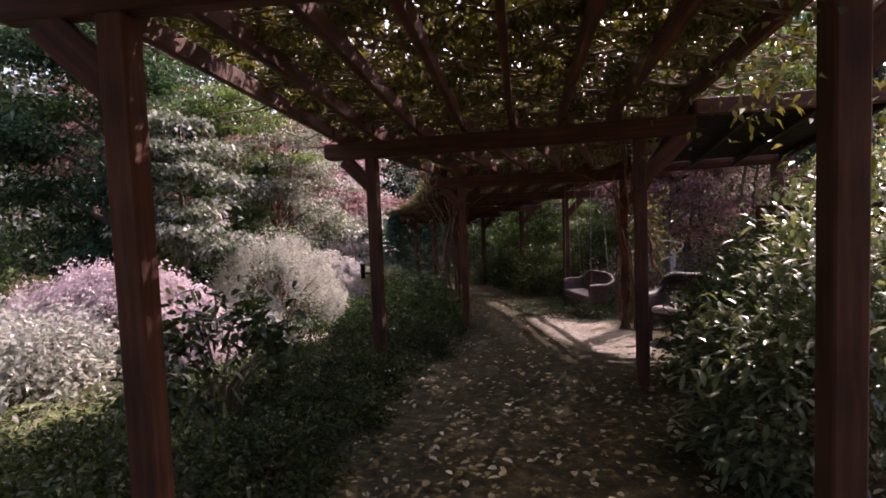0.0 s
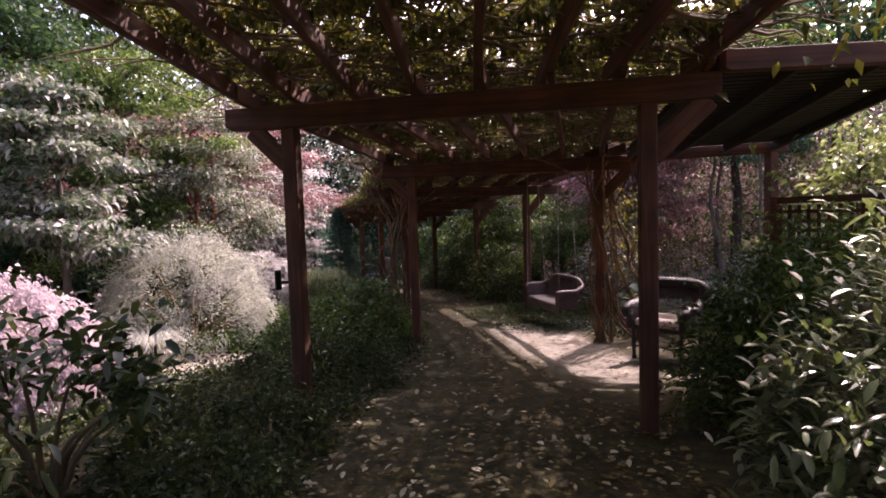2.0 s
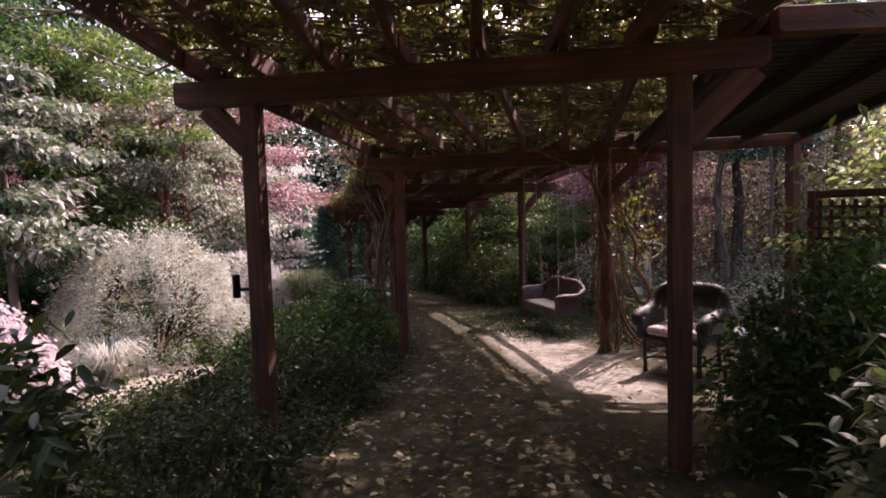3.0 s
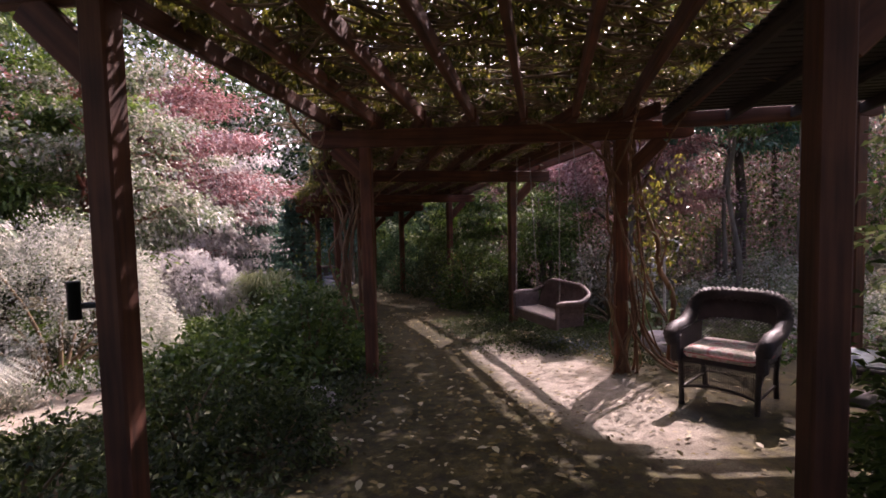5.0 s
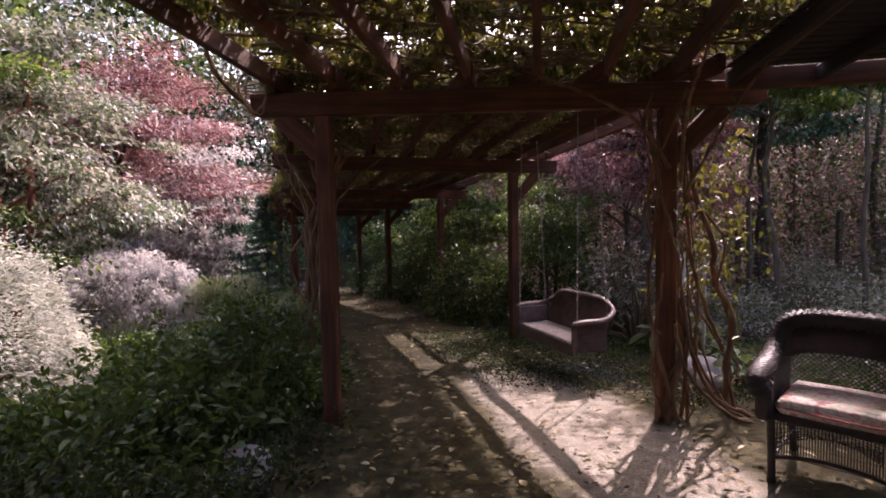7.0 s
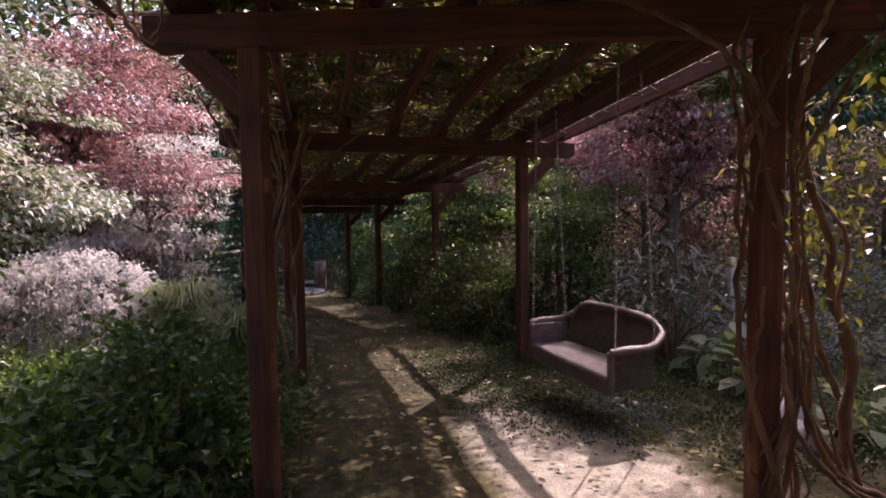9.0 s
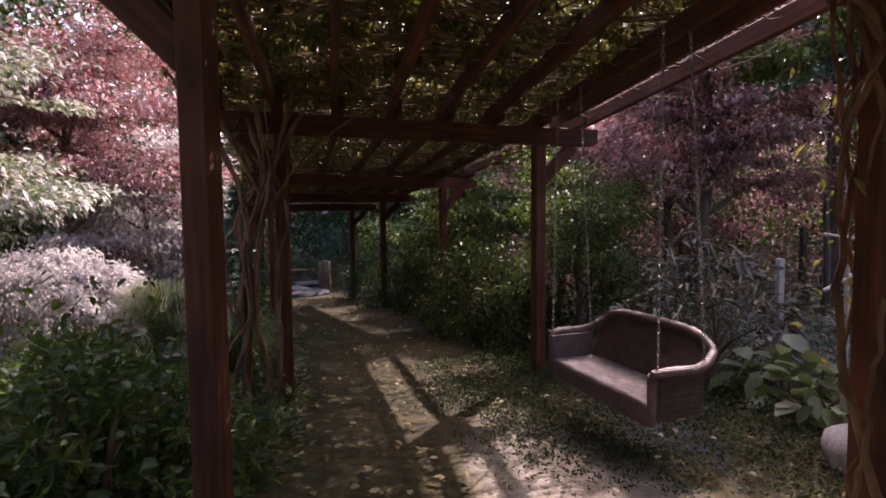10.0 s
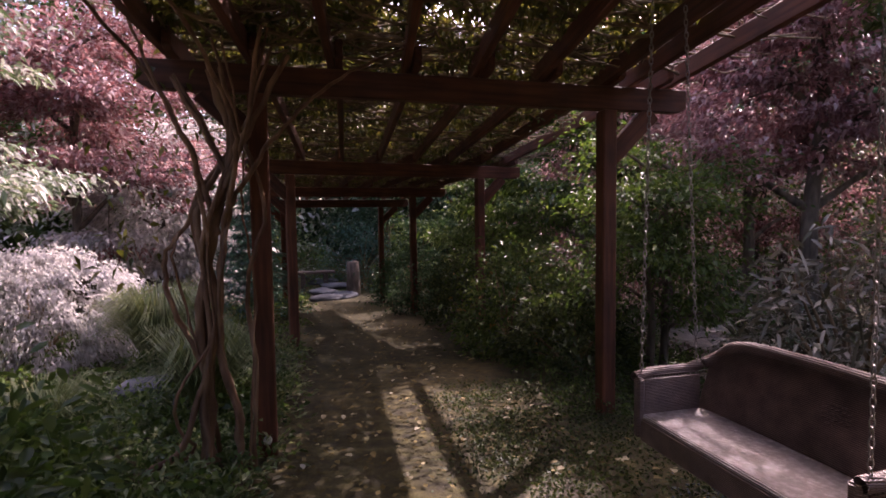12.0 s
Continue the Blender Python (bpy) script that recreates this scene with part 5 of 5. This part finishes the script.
boulder("boulder", 4.55, 9.15, 0.16, 0.14, 0.13, 2, BOULDER, "small grey stone beside the vine")
boulder("flat_stone", 0.42, 8.5, 0.3, 0.22, 0.1, 3, BOULDER, "flat mossy grey stone at the bed edge")
for i, (x, y, r, l) in enumerate([(-0.35, 13.6, 0.42, 0), (-0.1, 13.3, 0.3, 0), (-0.3, 13.65, 0.3, 0.11), (0.05, 14.3, 0.3, 0)]):
    boulder("slate_slab", x, y, r, r * 0.7, 0.09, 4 + i, SLATE, "flat grey slate slab stacked in the bed", lift=l, group="slate slabs")
for i, (x, y, w, l) in enumerate([(0.75, 23.6, 0.55, 0), (1.25, 24.2, 0.6, 0.02), (0.6, 24.6, 0.6, 0.10), (1.0, 25.4, 0.65, 0.22), (0.5, 25.9, 0.5, 0.34)]):
    boulder("stone_step", x, y, w, 0.4, 0.13, 10 + i, SLATE, "rough blue-grey slate step at the path end", "step", lift=l, group="stone steps")


def stump(x, y, r, h):
    t = Tubes().add([(0, 0, -0.1), (0.01, 0, h * 0.5), (0, 0.01, h), (0, 0.01, h + 0.004)], [r * 1.15, r, r * 0.97, 0.002], 12)
    tagged(link("tree_stump", t.mesh("tree_stump"), BARK, None, "", pose(x, y, gz(x, y))), "upright grey log post beside the steps", "stump")


stump(1.5, 24.6, 0.2, 1.05)


def stone_bench(x, y, turn):
    root = tagged(empty("garden_bench", x, y, gz(x, y) + 0.1, turn), "small grey plank bench beyond the steps", "bench")
    part("plank", box_bm(1.3, 0.4, 0.08, (0, 0, 0.62), 0.01), GREY_WOOD, root)
    for s in (-1, 1):
        part("support", box_bm(0.14, 0.3, 0.7, (s * 0.35, 0, 0.24), 0.01), GREY_WOOD, root)


stone_bench(0.25, 25.6, 8)


def gravel_patch():
    rng = np.random.default_rng(9)
    n = 1100
    x, y = rng.normal(3.85, 0.2, n), rng.normal(10.25, 0.36, n)
    o = np.array([[1, 0, 0], [-1, 0, 0], [0, 1, 0], [0, -1, 0], [0, 0, 0.7], [0, 0, -0.7]])
    f = np.array([[0, 2, 4], [2, 1, 4], [1, 3, 4], [3, 0, 4], [2, 0, 5], [1, 2, 5], [3, 1, 5], [0, 3, 5]])
    P = np.stack([x, y, ground_z(x, y) + 0.018], axis=-1)
    co = P[:, None] + o[None] * rng.uniform(0.006, 0.015, (n, 1, 1)) * rng.uniform(0.7, 1.2, (n, 6, 1))
    me = mesh_np("gravel", co.reshape(-1, 3), tris=(6 * np.arange(n)[:, None, None] + f[None]).reshape(-1, 3))
    tagged(link("gravel", me, GRAVEL), "blue-grey gravel under the porch swing", "gravel", kind="stuff")


gravel_patch()


def post_light():
    """A small black lamp on a bracket at the side of a post."""
    x, y = LEFT[2]
    z = 0.92
    root = tagged(empty("garden_light", x - 0.16, y - 0.02, z), "small black cylindrical garden light fixed to a post", "lamp")
    link("housing", Tubes().add([(0, 0, -0.09), (0, 0, -0.088), (0, 0, 0.07), (0, 0, 0.075), (0, 0, 0.076)], [0.002, 0.027, 0.027, 0.032, 0.002], 14).mesh("housing"), BLACK, root)
    part("bracket", box_bm(0.1, 0.025, 0.025, (0.075, 0, -0.03)), BLACK, root)


post_light()


def pale_stake(x, y, h):
    root = tagged(empty("garden_stake", x, y, gz(x, y)), "pale bent garden stake behind the vine", "stake")
    link("pole", Tubes().add([(0, 0, -0.1), (0.01, 0, h * 0.6), (0, 0, h)], [0.02, 0.018, 0.016], 7).mesh("pole"), PALE_STICK, root)
    link("crook", Tubes().add(smooth_path([(-0.2, 0, h - 0.2), (0.0, 0, h - 0.12), (0.18, 0, h - 0.02), (0.24, 0, h + 0.1), (0.05, 0, h + 0.16), (-0.22, 0, h + 0.2)], 18), 0.013, 6).mesh("crook"), PALE_STICK, root)


pale_stake(5.16, 9.97, 1.25)


def wire_fence():
    pts = [(7.2, 16.9), (9.0, 16.4), (10.8, 15.6), (12.4, 14.4)]
    root = tagged(empty("wire_fence", 7.2, 16.9, gz(7.2, 16.9)), "low wire fence with grey wooden posts", "fence")
    o = Vector((7.2, 16.9, gz(7.2, 16.9)))
    for x, y in pts:
        part("fence_post", box_bm(0.1, 0.1, 1.35, (x - o.x, y - o.y, gz(x, y) - o.z + 0.6)), GREY_WOOD, root)
    for (x0, y0), (x1, y1) in zip(pts, pts[1:]):
        t = Tubes()
        for k in range(9):
            zz = 0.1 + k * 0.11
            t.add([(x0 - o.x, y0 - o.y, gz(x0, y0) - o.z + zz), (x1 - o.x, y1 - o.y, gz(x1, y1) - o.z + zz)], 0.006, 4)
        for k in range(1, 18):
            u = k / 18
            x, y = x0 + (x1 - x0) * u, y0 + (y1 - y0) * u
            t.add([(x - o.x, y - o.y, gz(x, y) - o.z), (x - o.x, y - o.y, gz(x, y) - o.z + 1.05)], 0.006, 4)
        tagged(link("wire_mesh", t.mesh("wire_mesh"), CHAIN, root), kind="stuff")


wire_fence()
t_log = Tubes().add(smooth_path([(-1.6, 0, 0.1), (-0.5, 0.04, 0.12), (0.6, 0, 0.12), (1.7, -0.05, 0.1)], 14), np.linspace(0.19, 0.14, 14), 10)
tagged(link("fallen_log", t_log.mesh("fallen_log"), BARK, None, "", pose(7.9, 13.6, gz(7.9, 13.6) + 0.03, 0, 0, -22)), "dark fallen log lying beyond the swing", "log")
stake_post = tagged(part("marker_post", box_bm(0.07, 0.05, 1.3, (0, 0, 0.58)), PALE_STICK, None, "", pose(5.89, 11.26, gz(5.89, 11.26))), "pale wooden marker post in the bed", "post")


def post_reflector(x, y, h):
    """A small round pale disc at the foot of a post."""
    t = Tubes().add([(0, 0, 0), (0, -0.002, 0), (0, -0.016, 0), (0, -0.02, 0), (0, -0.0205, 0)], [0.002, 0.03, 0.03, 0.022, 0.001], 14)
    tagged(link("reflector_disc", t.mesh("reflector_disc"), plain("pale_plastic", (0.6, 0.6, 0.56), 0.4), None, "", pose(x, y, gz(x, y) + h)), "small round pale disc fixed to a post foot", "reflector")


post_reflector(LEFT[4][0] + 0.01, LEFT[4][1] - POST / 2 - 0.009, 0.12)
